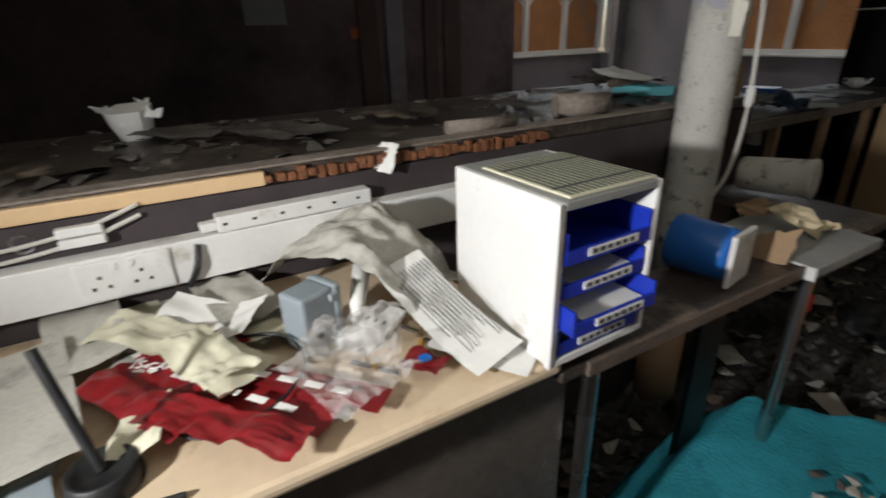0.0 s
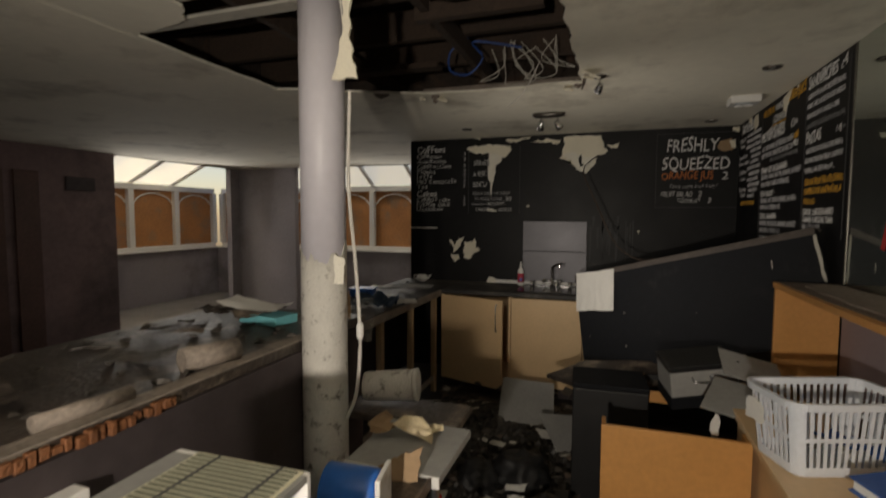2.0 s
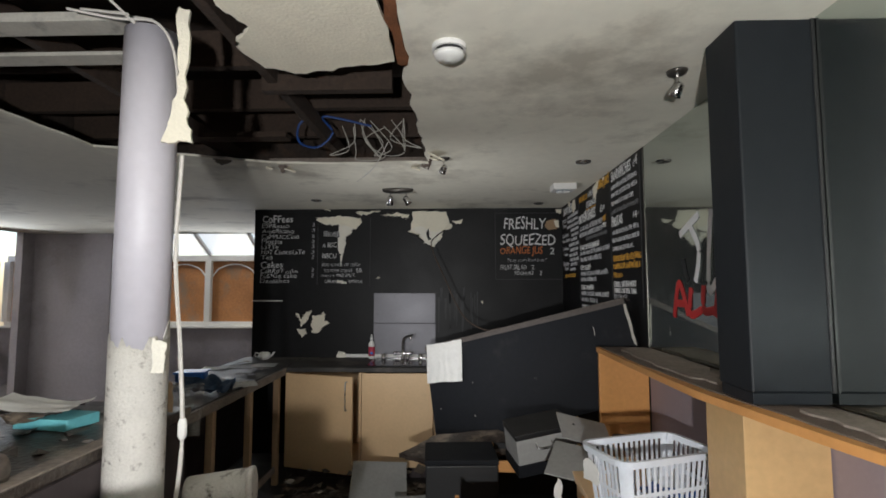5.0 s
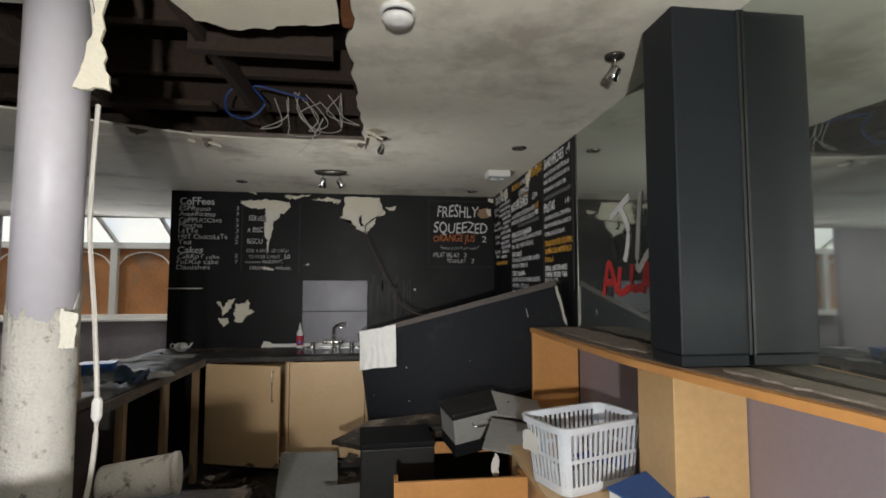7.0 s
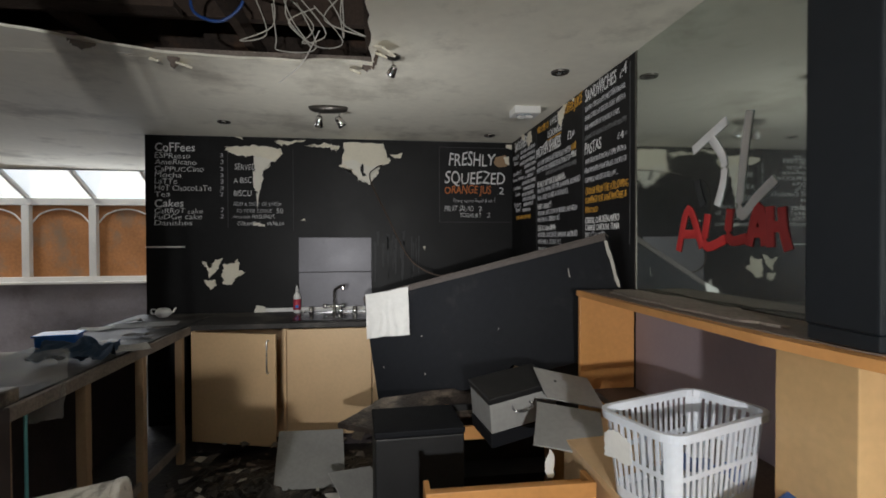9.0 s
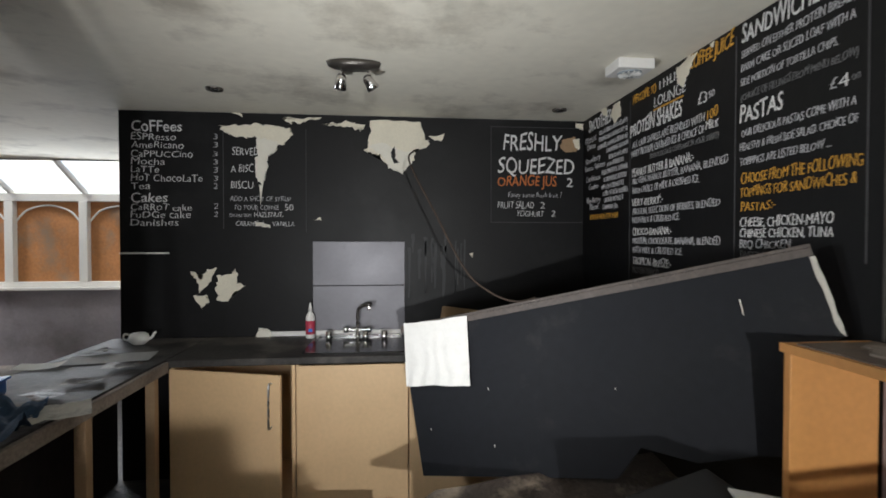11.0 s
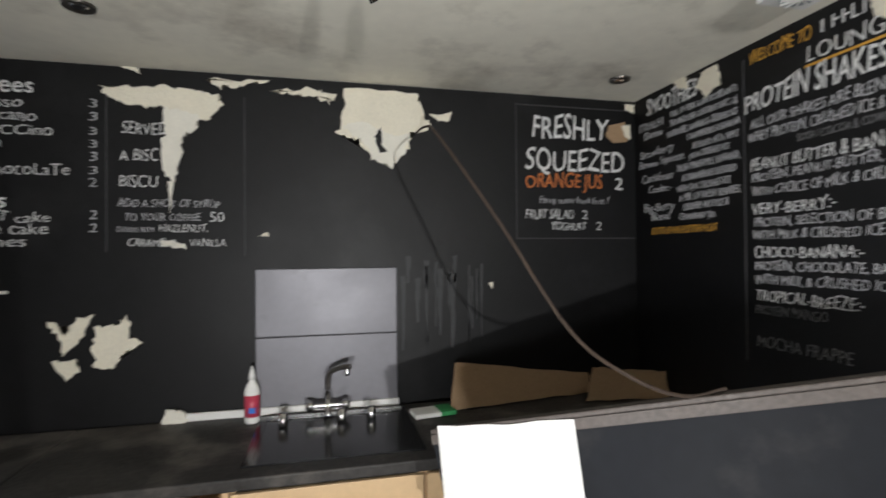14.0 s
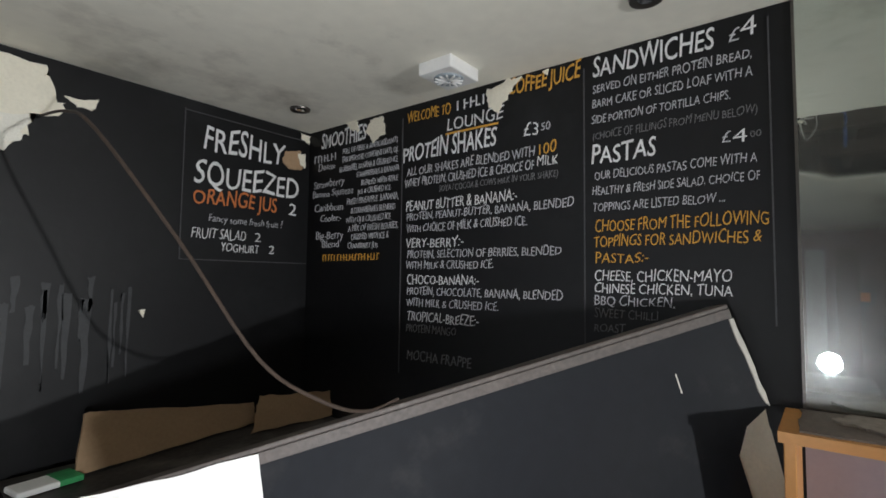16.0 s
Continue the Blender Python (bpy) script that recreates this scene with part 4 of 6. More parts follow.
def unit(x0, x1, ajar, handle):
    ob = thing("base_cabinet", "beech base cabinet with door %s, under the worktop" % ("ajar" if ajar else "closed"), "cabinet", pose(x0, 4.18, 0), "kitchen base cabinets")
    w = x1 - x0
    bm = bmesh.new()
    for lo, hi in (((0, 0, 0.1), (0.018, 0.6, 0.885)), ((w - 0.018, 0, 0.1), (w, 0.6, 0.885)), ((0.018, 0, 0.1), (w - 0.018, 0.6, 0.118)), ((0.018, 0.585, 0.118), (w - 0.018, 0.6, 0.885))):
        box(lo, hi, bm=bm)
    part("carcass", bm, M_OAK, ob)
    part("plinth", box((0.0, 0.05, 0.0), (w, 0.065, 0.1)), M_DARKWALL, ob)
    door = part("cabinet_door", box((0.003, -0.019, 0.105), (w - 0.003, -0.001, 0.882), 0.002), M_OAK, ob)
    if ajar:
        door.rotation_euler = (0, 0, radians(-ajar))
    if handle:
        part("handle", tube([(w - 0.05, -0.019, 0.62), (w - 0.05, -0.045, 0.625), (w - 0.05, -0.048, 0.72), (w - 0.05, -0.045, 0.835), (w - 0.05, -0.019, 0.84)], 0.005, 8), M_STEEL, door, "slim steel bar handle")


unit(-0.60, 0.045, 17, True)
unit(0.05, 0.66, 0, False)
unit(0.665, 1.27, 0, True)
unit(1.275, 1.88, 0, True)
ob = thing("worktop_stand", "bare timber posts and rail below the side worktop", "frame")
for y in (2.45, 2.95, 3.5, 4.05):
    part("post", box((-0.66, y - 0.022, 0), (-0.615, y + 0.022, 0.889), 0.003), M_CARDB, ob)
part("back_panel", box((-1.21, 2.36, 0), (-1.19, 4.78, 0.889)), M_DARKWALL, ob)
part("rail", box((-0.65, 2.36, 0.10), (-0.63, 4.1, 0.15), 0.003), M_LATH, ob)
ob = thing("kitchen_sink", "dark steel double-bowl sink set in the worktop", "sink", pose(0, 0, 0.93))
bm = bmesh.new()
for lo, hi in (((0.07, 4.24, 0), (0.68, 4.29, 0.006)), ((0.07, 4.68, 0), (0.68, 4.74, 0.006)), ((0.07, 4.29, 0), (0.10, 4.68, 0.006)), ((0.35, 4.29, 0), (0.38, 4.68, 0.006)), ((0.65, 4.29, 0), (0.68, 4.68, 0.006))):
    box(lo, hi, bm=bm)
part("rim", bm, M_SINK, ob)
for x0 in (0.10, 0.38):
    part("bowl", box((x0, 4.29, 0.001), (x0 + 0.27 if x0 > 0.2 else 0.35, 4.68, 0.003)), M_SINK, ob, "black glossy bowl")
part("splash_rim", box((0.10, 4.70, 0.006), (0.66, 4.715, 0.014), 0.002), M_STEEL, ob)
for x in (0.17, 0.40, 0.52):
    part("drain_post", lathe([(0.018, 0.0), (0.02, 0.01), (0.018, 0.05), (0.0, 0.055)], 14), M_CHROME, ob, smooth=True).location = (x, 4.6, 0.006)
ob = thing("mixer_tap", "chrome mixer tap with swan neck and cross heads", "tap", pose(0.345, 4.68, 0.936) @ Matrix.Scale(0.82, 4))
part("body", lathe([(0.022, 0), (0.024, 0.01), (0.016, 0.02), (0.016, 0.09)], 18), M_CHROME, ob, smooth=True)
part("bridge", tube([(-0.09, 0, 0.055), (0, 0, 0.055), (0.09, 0, 0.055)], 0.014, 10), M_CHROME, ob, smooth=True)
for x in (-0.09, 0.09):
    part("valve_head", lathe([(0.018, -0.025), (0.024, -0.01), (0.024, 0.012), (0.01, 0.02)], 14), M_CHROME, ob, smooth=True).location = (x, 0, 0.06)
part("spout", tube([(0, 0, 0.08), (0.0, 0, 0.17), (0.012, -0.01, 0.225), (0.06, -0.05, 0.255), (0.11, -0.09, 0.268)], 0.013, 12), M_DARKSTEEL, ob, "dark curved spout", smooth=True)
part("nozzle", lathe([(0.012, 0), (0.014, 0.01), (0.012, 0.035)], 14), M_CHROME, ob).location = (0.095, -0.08, 0.222)
ob = thing("soap_bottle", "clear squeeze bottle with pink label and white nozzle", "bottle", pose(0.04, 4.70, 0.93) @ Matrix.Scale(0.88, 4))
part("bottle_body", lathe([(0.030, 0), (0.034, 0.006), (0.034, 0.15), (0.026, 0.175), (0.014, 0.19), (0.014, 0.2)], 20), M_PAPER, ob, smooth=True)
part("label_band", lathe([(0.0345, 0.03), (0.0345, 0.13)], 20), M_SOAP, ob, "pink and blue printed label", smooth=True)
part("label_patch", box((-0.01, -0.037, 0.05), (0.02, -0.034, 0.075)), M_CUP, ob)
part("nozzle", lathe([(0.016, 0.198), (0.014, 0.22), (0.004, 0.262), (0.0, 0.264)], 14), M_WHITE, ob, smooth=True)
ob = thing("teapot", "small white china teapot without a lid", "teapot", pose(-0.965, 4.6, 0.93, 0, 0, 10) @ Matrix.Scale(0.72, 4))
part("pot", lathe([(0.04, 0), (0.05, 0.005), (0.075, 0.03), (0.082, 0.055), (0.07, 0.085), (0.045, 0.1), (0.04, 0.1), (0.03, 0.09)], 28), M_WHITE, ob, smooth=True)
part("spout", tube([(0.07, 0, 0.04), (0.10, 0, 0.06), (0.115, 0, 0.09), (0.13, 0, 0.095)], 0.011, 10), M_WHITE, ob, smooth=True)
part("handle", tube([(-0.07, 0, 0.085), (-0.11, 0, 0.09), (-0.115, 0, 0.05), (-0.075, 0, 0.035)], 0.008, 10), M_WHITE, ob, smooth=True)
ob = thing("wall_pipe_cable", "dark cable strung slackly from the wall to the fallen panel", "cable")
part("flex", tube([(0.75, 4.785, 2.18), (0.69, 4.25, 2.07), (0.66, 3.90, 1.95), (0.77, 3.70, 1.69), (0.889, 3.574, 1.44), (0.98, 3.48, 1.35), (1.08, 3.44, 1.312), (1.16, 3.41, 1.33)], 0.0045, 8), M_JOIST, ob)
for k, (x0, y0, w, h0, h1, t) in enumerate(((0.86, 4.62, 0.74, 0.2, 0.09, 8), (1.50, 4.60, 0.4, 0.15, 0.12, -8))):
    o = part("propped_board", ragged([(0, 0), (w, 0), (w, h1), (0.16, h0 * 0.92), (0.05, h0)], 0.012, 0.004, 30 + k), M_CARDB)
    o.matrix_world = pose(x0, y0, 0.935, 72, 0, t)
    tagged(o, "brown hardboard offcut leaning on the worktop", "board")
o = thing("green_packet", "flat green and white packet on the worktop", "packet", pose(0.78, 4.6, 0.934, 0, 0, 8))
part("wrap", box((-0.09, -0.05, 0), (0.09, 0.05, 0.02), 0.006), M_PAPER, o)
part("green_band", box((0.02, -0.051, 0.001), (0.091, 0.051, 0.0215), 0.004), mat("green_print", (0.05, 0.3, 0.1), 0.5), o)
# clutter on the side worktop
loose_sheet("glass_sheet", pose(-0.93, 4.22, 0.932, 0, 0, 12), 0.42, 0.22, M_GREYCARD, "grey sheet lying on the dusty worktop", "sheet", 0.002, seed=3)
o = thing("blue_tub", "bright blue plastic tub on the side worktop", "tub", pose(-1.09, 3.55, 0.93, 0, 0, 12))
part("tub_body", box((-0.10, -0.07, 0.0), (0.10, 0.07, 0.07), 0.018), M_CUP, o, smooth=True)
part("tub_lip", box((-0.108, -0.078, 0.062), (0.108, 0.078, 0.074), 0.005), M_CUP, o)
o = thing("crumpled_cloth", "crumpled dark blue cloth on the side worktop", "cloth", pose(-0.786, 3.168, 0.885, 0, 0, 20))
part("fabric", sheet(0.34, 0.36, 0.06, 0.0, 5, 26, 8), M_NAVY, o, smooth=True)
loose_sheet("white_card", pose(-1.161, 4.050, 0.935, 4, 0, 10), 0.2, 0.1, M_PAPER, "white plastic card at the worktop edge", "card", 0.004, 0.008, seed=91)
loose_sheet("newspaper", pose(-0.648, 3.316, 0.931, 0, 0, 30), 0.26, 0.2, M_NEWS, "dirty folded newspaper on the side worktop", "newspaper", 0.012, seed=92)
for k, (x, y, a) in enumerate(((-0.78, 3.75, 20), (-0.82, 3.55, -30), (-1.05, 4.35, 60), (-0.75, 4.0, 5))):
    loose_sheet("paper_scrap", pose(x, y, 0.931, 0, 0, a), 0.15, 0.11, M_WORN if k % 2 else M_DEBRIS, "dirty paper scrap on the side worktop", crumple=0.012, seed=k + 11)
o = thing("plastic_bag", "torn clear plastic bag over the worktop end", "bag", pose(-0.72, 2.75, 0.90, 60, 0, 20))
part("film", sheet(0.25, 0.3, 0.03, 0.02, 8, 16, 14), M_PLASTIC, o, smooth=True)
o = tagged(part("teal_strip", box((-0.66, 2.6, 0.45), (-0.655, 2.615, 0.86)), M_CYAN), "thin turquoise strip below the worktop", "strip")

# ---- fallen counter front ----
P0, P1, P2 = Vector((0.615, 3.824, 1.138)), Vector((1.835, 2.815, 1.546)), Vector((0.60, 3.70, 0.49))
ux = (P1 - P0).normalized()
uy = (P0 - P2)
uy = (uy - ux * uy.dot(ux)).normalized()
uz = ux.cross(uy)
PANEL = Matrix((ux, uy, uz)).transposed().to_4x4()
PANEL.translation = P0
L, H = (P1 - P0).length, 0.66
ob = thing("fallen_counter_front", "charcoal painted counter front panel, fallen and leaning", "panel", PANEL)
bm = bmesh.new()
outline = [(0, 0), (L, 0), (L + 0.02, -0.27), (L - 0.07, -0.30), (L - 0.12, -0.36), (L - 0.13, -H + 0.06), (L - 0.28, -H + 0.07), (L - 0.45, -H + 0.05), (L - 0.62, -H + 0.10), (L - 0.72, -H + 0.0), (0.05, -H)]
lo = [bm.verts.new((x, y, -0.035)) for x, y in outline]
hi = [bm.verts.new((x, y, 0)) for x, y in outline]
bm.faces.new(hi)
bm.faces.new(lo[::-1])
for k in range(len(outline)):
    j = (k + 1) % len(outline)
    bm.faces.new((lo[k], lo[j], hi[j], hi[k]))
part("painted_face", bm, M_FASCIA, ob)
part("top_edge", box((0.0, 0.0, -0.075), (L, 0.012, 0.003), 0.003), M_CAP, ob, "scuffed brown top edge")
part("worn_band", box((0.0, -0.026, 0.001), (L, -0.001, 0.004), 0.001), M_CAP, ob, "worn brown band along the top")
part("bare_core", ragged([(L - 0.22, -0.30), (L + 0.03, -0.28), (L + 0.03, -0.6), (L - 0.2, -0.6)], 0.01, 0.008, 9), M_CREAM, ob, "bare cream board behind the torn corner").location = (0, 0, -0.047)
part("pale_scar", ragged([(L - 0.012, -0.03), (L + 0.004, -0.03), (L + 0.018, -0.27), (L + 0.004, -0.26)], 0.003, 0.003, 6), M_NEWS, ob, "bare pale strip")
rnd = random.Random(3)
for k in range(4):
    x, y, s = rnd.uniform(0.1, L - 0.1), -rnd.uniform(0.05, 0.55), rnd.uniform(0.002, 0.005)
    part("paint_chip", box((x, y, 0.0), (x + s, y + 3 * s, 0.001)), M_CREAM2, ob)
part("paint_chip", box((L - 0.22, -0.17, 0.0), (L - 0.217, -0.12, 0.001)), M_CREAM2, ob)
note = thing("pinned_notice", "blank white paper notice stuck to the charcoal panel", "paper", PANEL @ pose(0.198, -0.138, 0.005, 0, 0, -4))
bm = sheet(0.362, 0.292, 0.003, 0.0, 2, 40, 14)
for v in bm.verts:
    u = v.co.copy()
    low = max(0.0, 0.75 - u.y * 4)
    v.co.z += 0.006 * (1 + math.sin(u.x * 85 + 4 * noise.noise(u * 7))) * low * 0.5
    v.co.x *= 1 - 0.05 * (0.15 - u.y)
    v.co.y += 0.006 * noise.noise(Vector((u.x * 9, u.y * 3, 2)))
part("leaf", bm, M_PAPER, note, smooth=True)

# ---- wall shelf along the mirror ----
ob = thing("mirror_shelf", "cherry laminate bar shelf below the mirror", "shelf")
edge = [(1.905, 2.695), (1.635, 2.695), (1.628, 2.2), (1.632, 1.57), (1.665, 1.3), (1.70, 1.06), (1.745, 0.83), (1.80, 0.3), (1.82, -1.6), (1.905, -1.6)]
bm = bmesh.new()
a, b = [bm.verts.new((x, y, 1.262)) for x, y in edge], [bm.verts.new((x, y, 1.286)) for x, y in edge]
bm.faces.new(b)
bm.faces.new(a[::-1])
for k in range(len(edge)):
    j = (k + 1) % len(edge)
    bm.faces.new((a[k], a[j], b[j], b[k]))
bmesh.ops.recalc_face_normals(bm, faces=bm.faces[:])
part("shelf_top", bm, M_ORANGE, ob)
part("end_panel", box((1.64, 2.662, 0.30), (1.905, 2.685, 1.262), 0.002), M_ORANGE, ob)
part("support_box", box((1.668, 1.36, 0.0), (1.905, 1.568, 1.262), 0.002), M_TAN, ob)
part("inner_ledge", box((1.70, 1.57, 0.80), (1.905, 2.66, 0.83), 0.002), M_EDGE, ob)
tagged(part("shelf_mat", ragged([(1.655, 2.66), (1.895, 2.66), (1.895, -1.2), (1.845, -1.2), (1.83, 0.4), (1.745, 1.0), (1.672, 1.55), (1.65, 2.2)], 0.004, 0.005, 4), M_EDGE), "worn brown lining peeling on the shelf", "lining").location = (0, 0, 1.2865)
for k, pts in enumerate(([(1.71, 2.5), (1.80, 2.6), (1.88, 2.55), (1.88, 1.95), (1.76, 1.62), (1.69, 1.8)], [(1.77, 1.28), (1.885, 1.28), (1.885, -0.9), (1.86, -0.9), (1.845, 0.4), (1.79, 0.95)])):
    tagged(part("lining_board", ragged(pts, 0.006, 0.012, 40 + k), M_LATH), "dirty grey board scrap lying on the shelf", "board").location = (0, 0, 1.2908)
tagged(part("shelf_packing", box((1.685, 1.335, 1.2945), (1.90, 1.498, 1.3265), 0.002), M_PILLAR), "dark packing board under the casing", "board")
ob = thing("pillar_casing", "tall blue-black boxed casing against the mirror", "casing", pose(1.68, 1.33, 1.327))
part("casing_body", box((0, 0, 0), (0.226, 0.172, 1.07), 0.006), M_PILLAR, ob)
part("corner_bead", box((0.216, -0.004, 0.0), (0.227, 0.004, 1.07), 0.002), M_RUBBER, ob)

# ---- raised bar counter, bench and table beside the walk ----
ob = thing("bar_counter", "long wrecked bar counter with blackened top", "counter")
part("counter_front", box((-0.16, -2.4, 0), (-0.13, 1.75, 1.135)), M_DARKWALL, ob, "dark aubergine front panel")
part("counter_end", box((-0.85, 1.72, 0), (-0.16, 1.75, 1.135)), M_DARKWALL, ob)
part("counter_top", box((-0.88, -2.4, 1.135), (-0.14, 1.80, 1.172), 0.006), M_WORN, ob, "wet, dirty, peeling top")
part("worn_nosing", box((-0.185, -2.4, 1.1725), (-0.13, 1.5, 1.178), 0.002), M_LATH, ob, "worn grey nosing")
part("edge_strip", box((-0.145, -2.4, 1.138), (-0.125, 0.05, 1.168), 0.004), M_OAK, ob, "pale timber edge")
bm = bmesh.new()
rnd = random.Random(2)
for k in range(34):
    y = 0.05 + k * 0.022
    box((-0.14, y, 1.135 + rnd.uniform(0, 0.01)), (-0.122 + rnd.uniform(-0.006, 0.006), y + rnd.uniform(0.012, 0.021), 1.165 + rnd.uniform(-0.008, 0.004)), 0.002, bm=bm)
part("peeled_edge", bm, M_RUST, ob, "broken brown laminate edge")
bm = bmesh.new()
rnd = random.Random(21)


def shard(bm, x, y, z, s, r, flat=0.35):
    """One broken lump."""
    pts = [Vector((r.uniform(-1, 1), r.uniform(-1, 1), r.uniform(-flat, flat))) * s for _ in range(7)]
    vs = [bm.verts.new(p + Vector((x, y, z + s * flat * 0.6))) for p in pts]
    bmesh.ops.convex_hull(bm, input=vs)


for k in range(150):
    b2 = bmesh.new()
    shard(b2, rnd.uniform(-0.85, -0.16), rnd.uniform(-0.8, 1.78), 1.172, rnd.uniform(0.006, 0.035), rnd)
    me = bpy.data.meshes.new("tmp")
    b2.to_mesh(me)
    b2.free()
    bm.from_mesh(me)
    bpy.data.meshes.remove(me)
tagged(part("counter_debris", bm, M_DEBRIS), "small wet rubble scattered over the bar counter", "rubble", kind="stuff")

ob = thing("work_bench", "pale maple bench top with rounded front edge", "bench")
part("bench_top", box((-0.128, -1.2, 0.905), (0.43, 0.36, 0.93), 0.009), M_MAPLE, ob)
part("bench_leg", tube([(0.40, 0.46, 0), (0.40, 0.46, 0.4), (0.40, 0.46, 0.874)], 0.016, 12), M_STEEL, ob, "round steel leg")
part("bench_leg", tube([(0.40, -1.1, 0), (0.40, -1.1, 0.4), (0.40, -1.1, 0.905)], 0.016, 12), M_STEEL, ob, "round steel leg")
part("modesty_panel", box((0.325, -1.1, 0.22), (0.343, 0.46, 0.865), 0.002), M_DIRTBOARD, ob, "dark panel under the bench")
part("screw_cap", lathe([(0.0, 0), (0.012, 0.001), (0.014, -0.003)], 12), M_CARDB, ob).matrix_local = pose(0.346, 0.10, 0.83, 0, 90, 0)
ob = thing("dirty_bench", "water-stained bench top with brown edge", "bench")
part("bench_top", box((0.25, 0.365, 0.875), (0.425, 1.09, 0.90), 0.005), M_WORN, ob)
part("support", box((0.27, 0.98, 0), (0.29, 1.08, 0.875)), M_RUBBER, ob)
part("front_lip", box((0.423, 0.42, 0.872), (0.432, 1.09, 0.902), 0.002), M_EDGE, ob)
ob = thing("side_table", "small pale table with steel leg and debris", "table")
part("table_top", box((0.16, 1.10, 0.872), (0.45, 1.42, 0.90), 0.004), M_GREYCARD, ob)
part("back_leaf", box((-0.05, 1.424, 0.872), (0.40, 1.62, 0.90), 0.004), M_WORN, ob)
part("white_edge", box((0.16, 1.094, 0.868), (0.452, 1.10, 0.902), 0.002), M_WHITE, ob, "white laminate edge")
part("table_leg", tube([(0.41, 1.17, 0), (0.41, 1.17, 0.4), (0.41, 1.17, 0.872)], 0.016, 12), M_STEEL, ob, "round steel leg")
part("table_leg", tube([(0.03, 1.55, 0), (0.03, 1.55, 0.4), (0.03, 1.55, 0.872)], 0.016, 12), M_STEEL, ob, "round steel leg")

# dado trunking with sockets
ob = thing("dado_trunking", "white cable trunking with double sockets on counter front", "trunking")
part("channel", box((-0.13, -1.3, 0.985), (-0.085, 0.55, 1.07), 0.003), M_WHITE, ob)
for y in (-0.30, -0.95):
    s = part("socket_plate", box((-0.085, y, 0.99), (-0.078, y + 0.15, 1.065), 0.003), M_WHITE, ob, "white double socket plate")
    for dy in (0.035, 0.1):
        for a, z in ((-0.012, 1.012), (0.012, 1.012), (0.0, 1.032)):
            part("pin_slot", box((-0.0785, y + dy + a - 0.003, z), (-0.0772, y + dy + a + 0.003, z + 0.006)), M_RUBBER, s)
    for dy in (0.06, 0.085):
        part("switch", box((-0.079, y + dy - 0.005, 1.045), (-0.075, y + dy + 0.005, 1.058), 0.001), M_WHITE, s)
part("joint_cover", box((-0.086, -0.52, 0.983), (-0.08, -0.46, 1.072), 0.002), M_WHITE, ob)
ob = thing("loose_batten", "white perforated metal batten resting on the trunking", "batten", pose(-0.105, 0.1, 1.072, 0, 0, 2))
part("batten_body", box((-0.02, -0.16, 0), (0.018, 0.16, 0.032), 0.003), M_WHITE, ob)
for k in range(6):
    part("punched_hole", box((0.0175, -0.15 + 0.055 * k, 0.014), (0.0188, -0.142 + 0.055 * k, 0.019)), M_RUBBER, ob)
part("end_plug", box((-0.012, -0.19, 0.004), (0.012, -0.16, 0.022), 0.003), M_WHITE, ob)
ob = thing("dangling_leads", "two white flex leads with inline connectors", "cable")
for dz in (0.0, 0.02):
    part("lead", tube([(-0.11, -0.42, 1.082 + dz), (-0.12, -0.34, 1.085 + dz), (-0.115, -0.26, 1.10 + dz), (-0.12, -0.18, 1.125 + dz)], 0.004, 6), M_WIRE, ob)
    part("connector", box((-0.125, -0.31, 1.088 + dz), (-0.105, -0.24, 1.105 + dz), 0.003), M_WHITE, ob)
ob = thing("black_flex", "short black cable on the bench", "cable")
part("flex", tube([(-0.08, -0.10, 1.06), (-0.07, -0.11, 1.02), (-0.08, -0.13, 0.98)], 0.006, 8), M_RUBBER, ob)
part("flex", tube([(0.10, -0.12, 0.95), (0.16, -0.02, 0.965), (0.25, 0.0, 0.96), (0.32, -0.06, 0.955), (0.33, -0.15, 0.95), (0.27, -0.2, 0.945)], 0.0025, 6), M_RUBBER, ob)
for y in (-0.36, -0.62):
    o = tagged(part("round_boss", lathe([(0.012, 0), (0.018, 0.004), (0.02, 0)], 20), M_STEEL), "round grey boss on the counter front", "boss")
    o.matrix_world = pose(-0.131, y, 1.105 if y > -0.4 else 0.965, 0, 90, 0)

# letter tray cabinet
ob = thing("tray_cabinet", "white desktop cabinet holding blue letter trays", "filing tray", pose(0.176, 0.318, 0.932, 0, 0, 1.5))
W, D, HH, T = 0.262, 0.212, 0.268, 0.012
part("side_wall", box((0, 0, 0), (W, T, HH), 0.003), M_WHITE, ob)
part("side_wall", box((0, D - T, 0), (W, D, HH), 0.003), M_WHITE, ob)
part("bottom", box((0, T, 0), (W, D - T, T), 0.001), M_WHITE, ob)
part("top", box((0, T, HH - T), (W, D - T, HH), 0.001), M_GREYCARD, ob, "grey top panel")
part("back", box((0, T, T), (T, D - T, HH - T)), M_WHITE, ob)
part("edge_bead", box((W - 0.012, -0.004, 0), (W + 0.002, 0.0005, HH), 0.002), M_WHITE, ob)
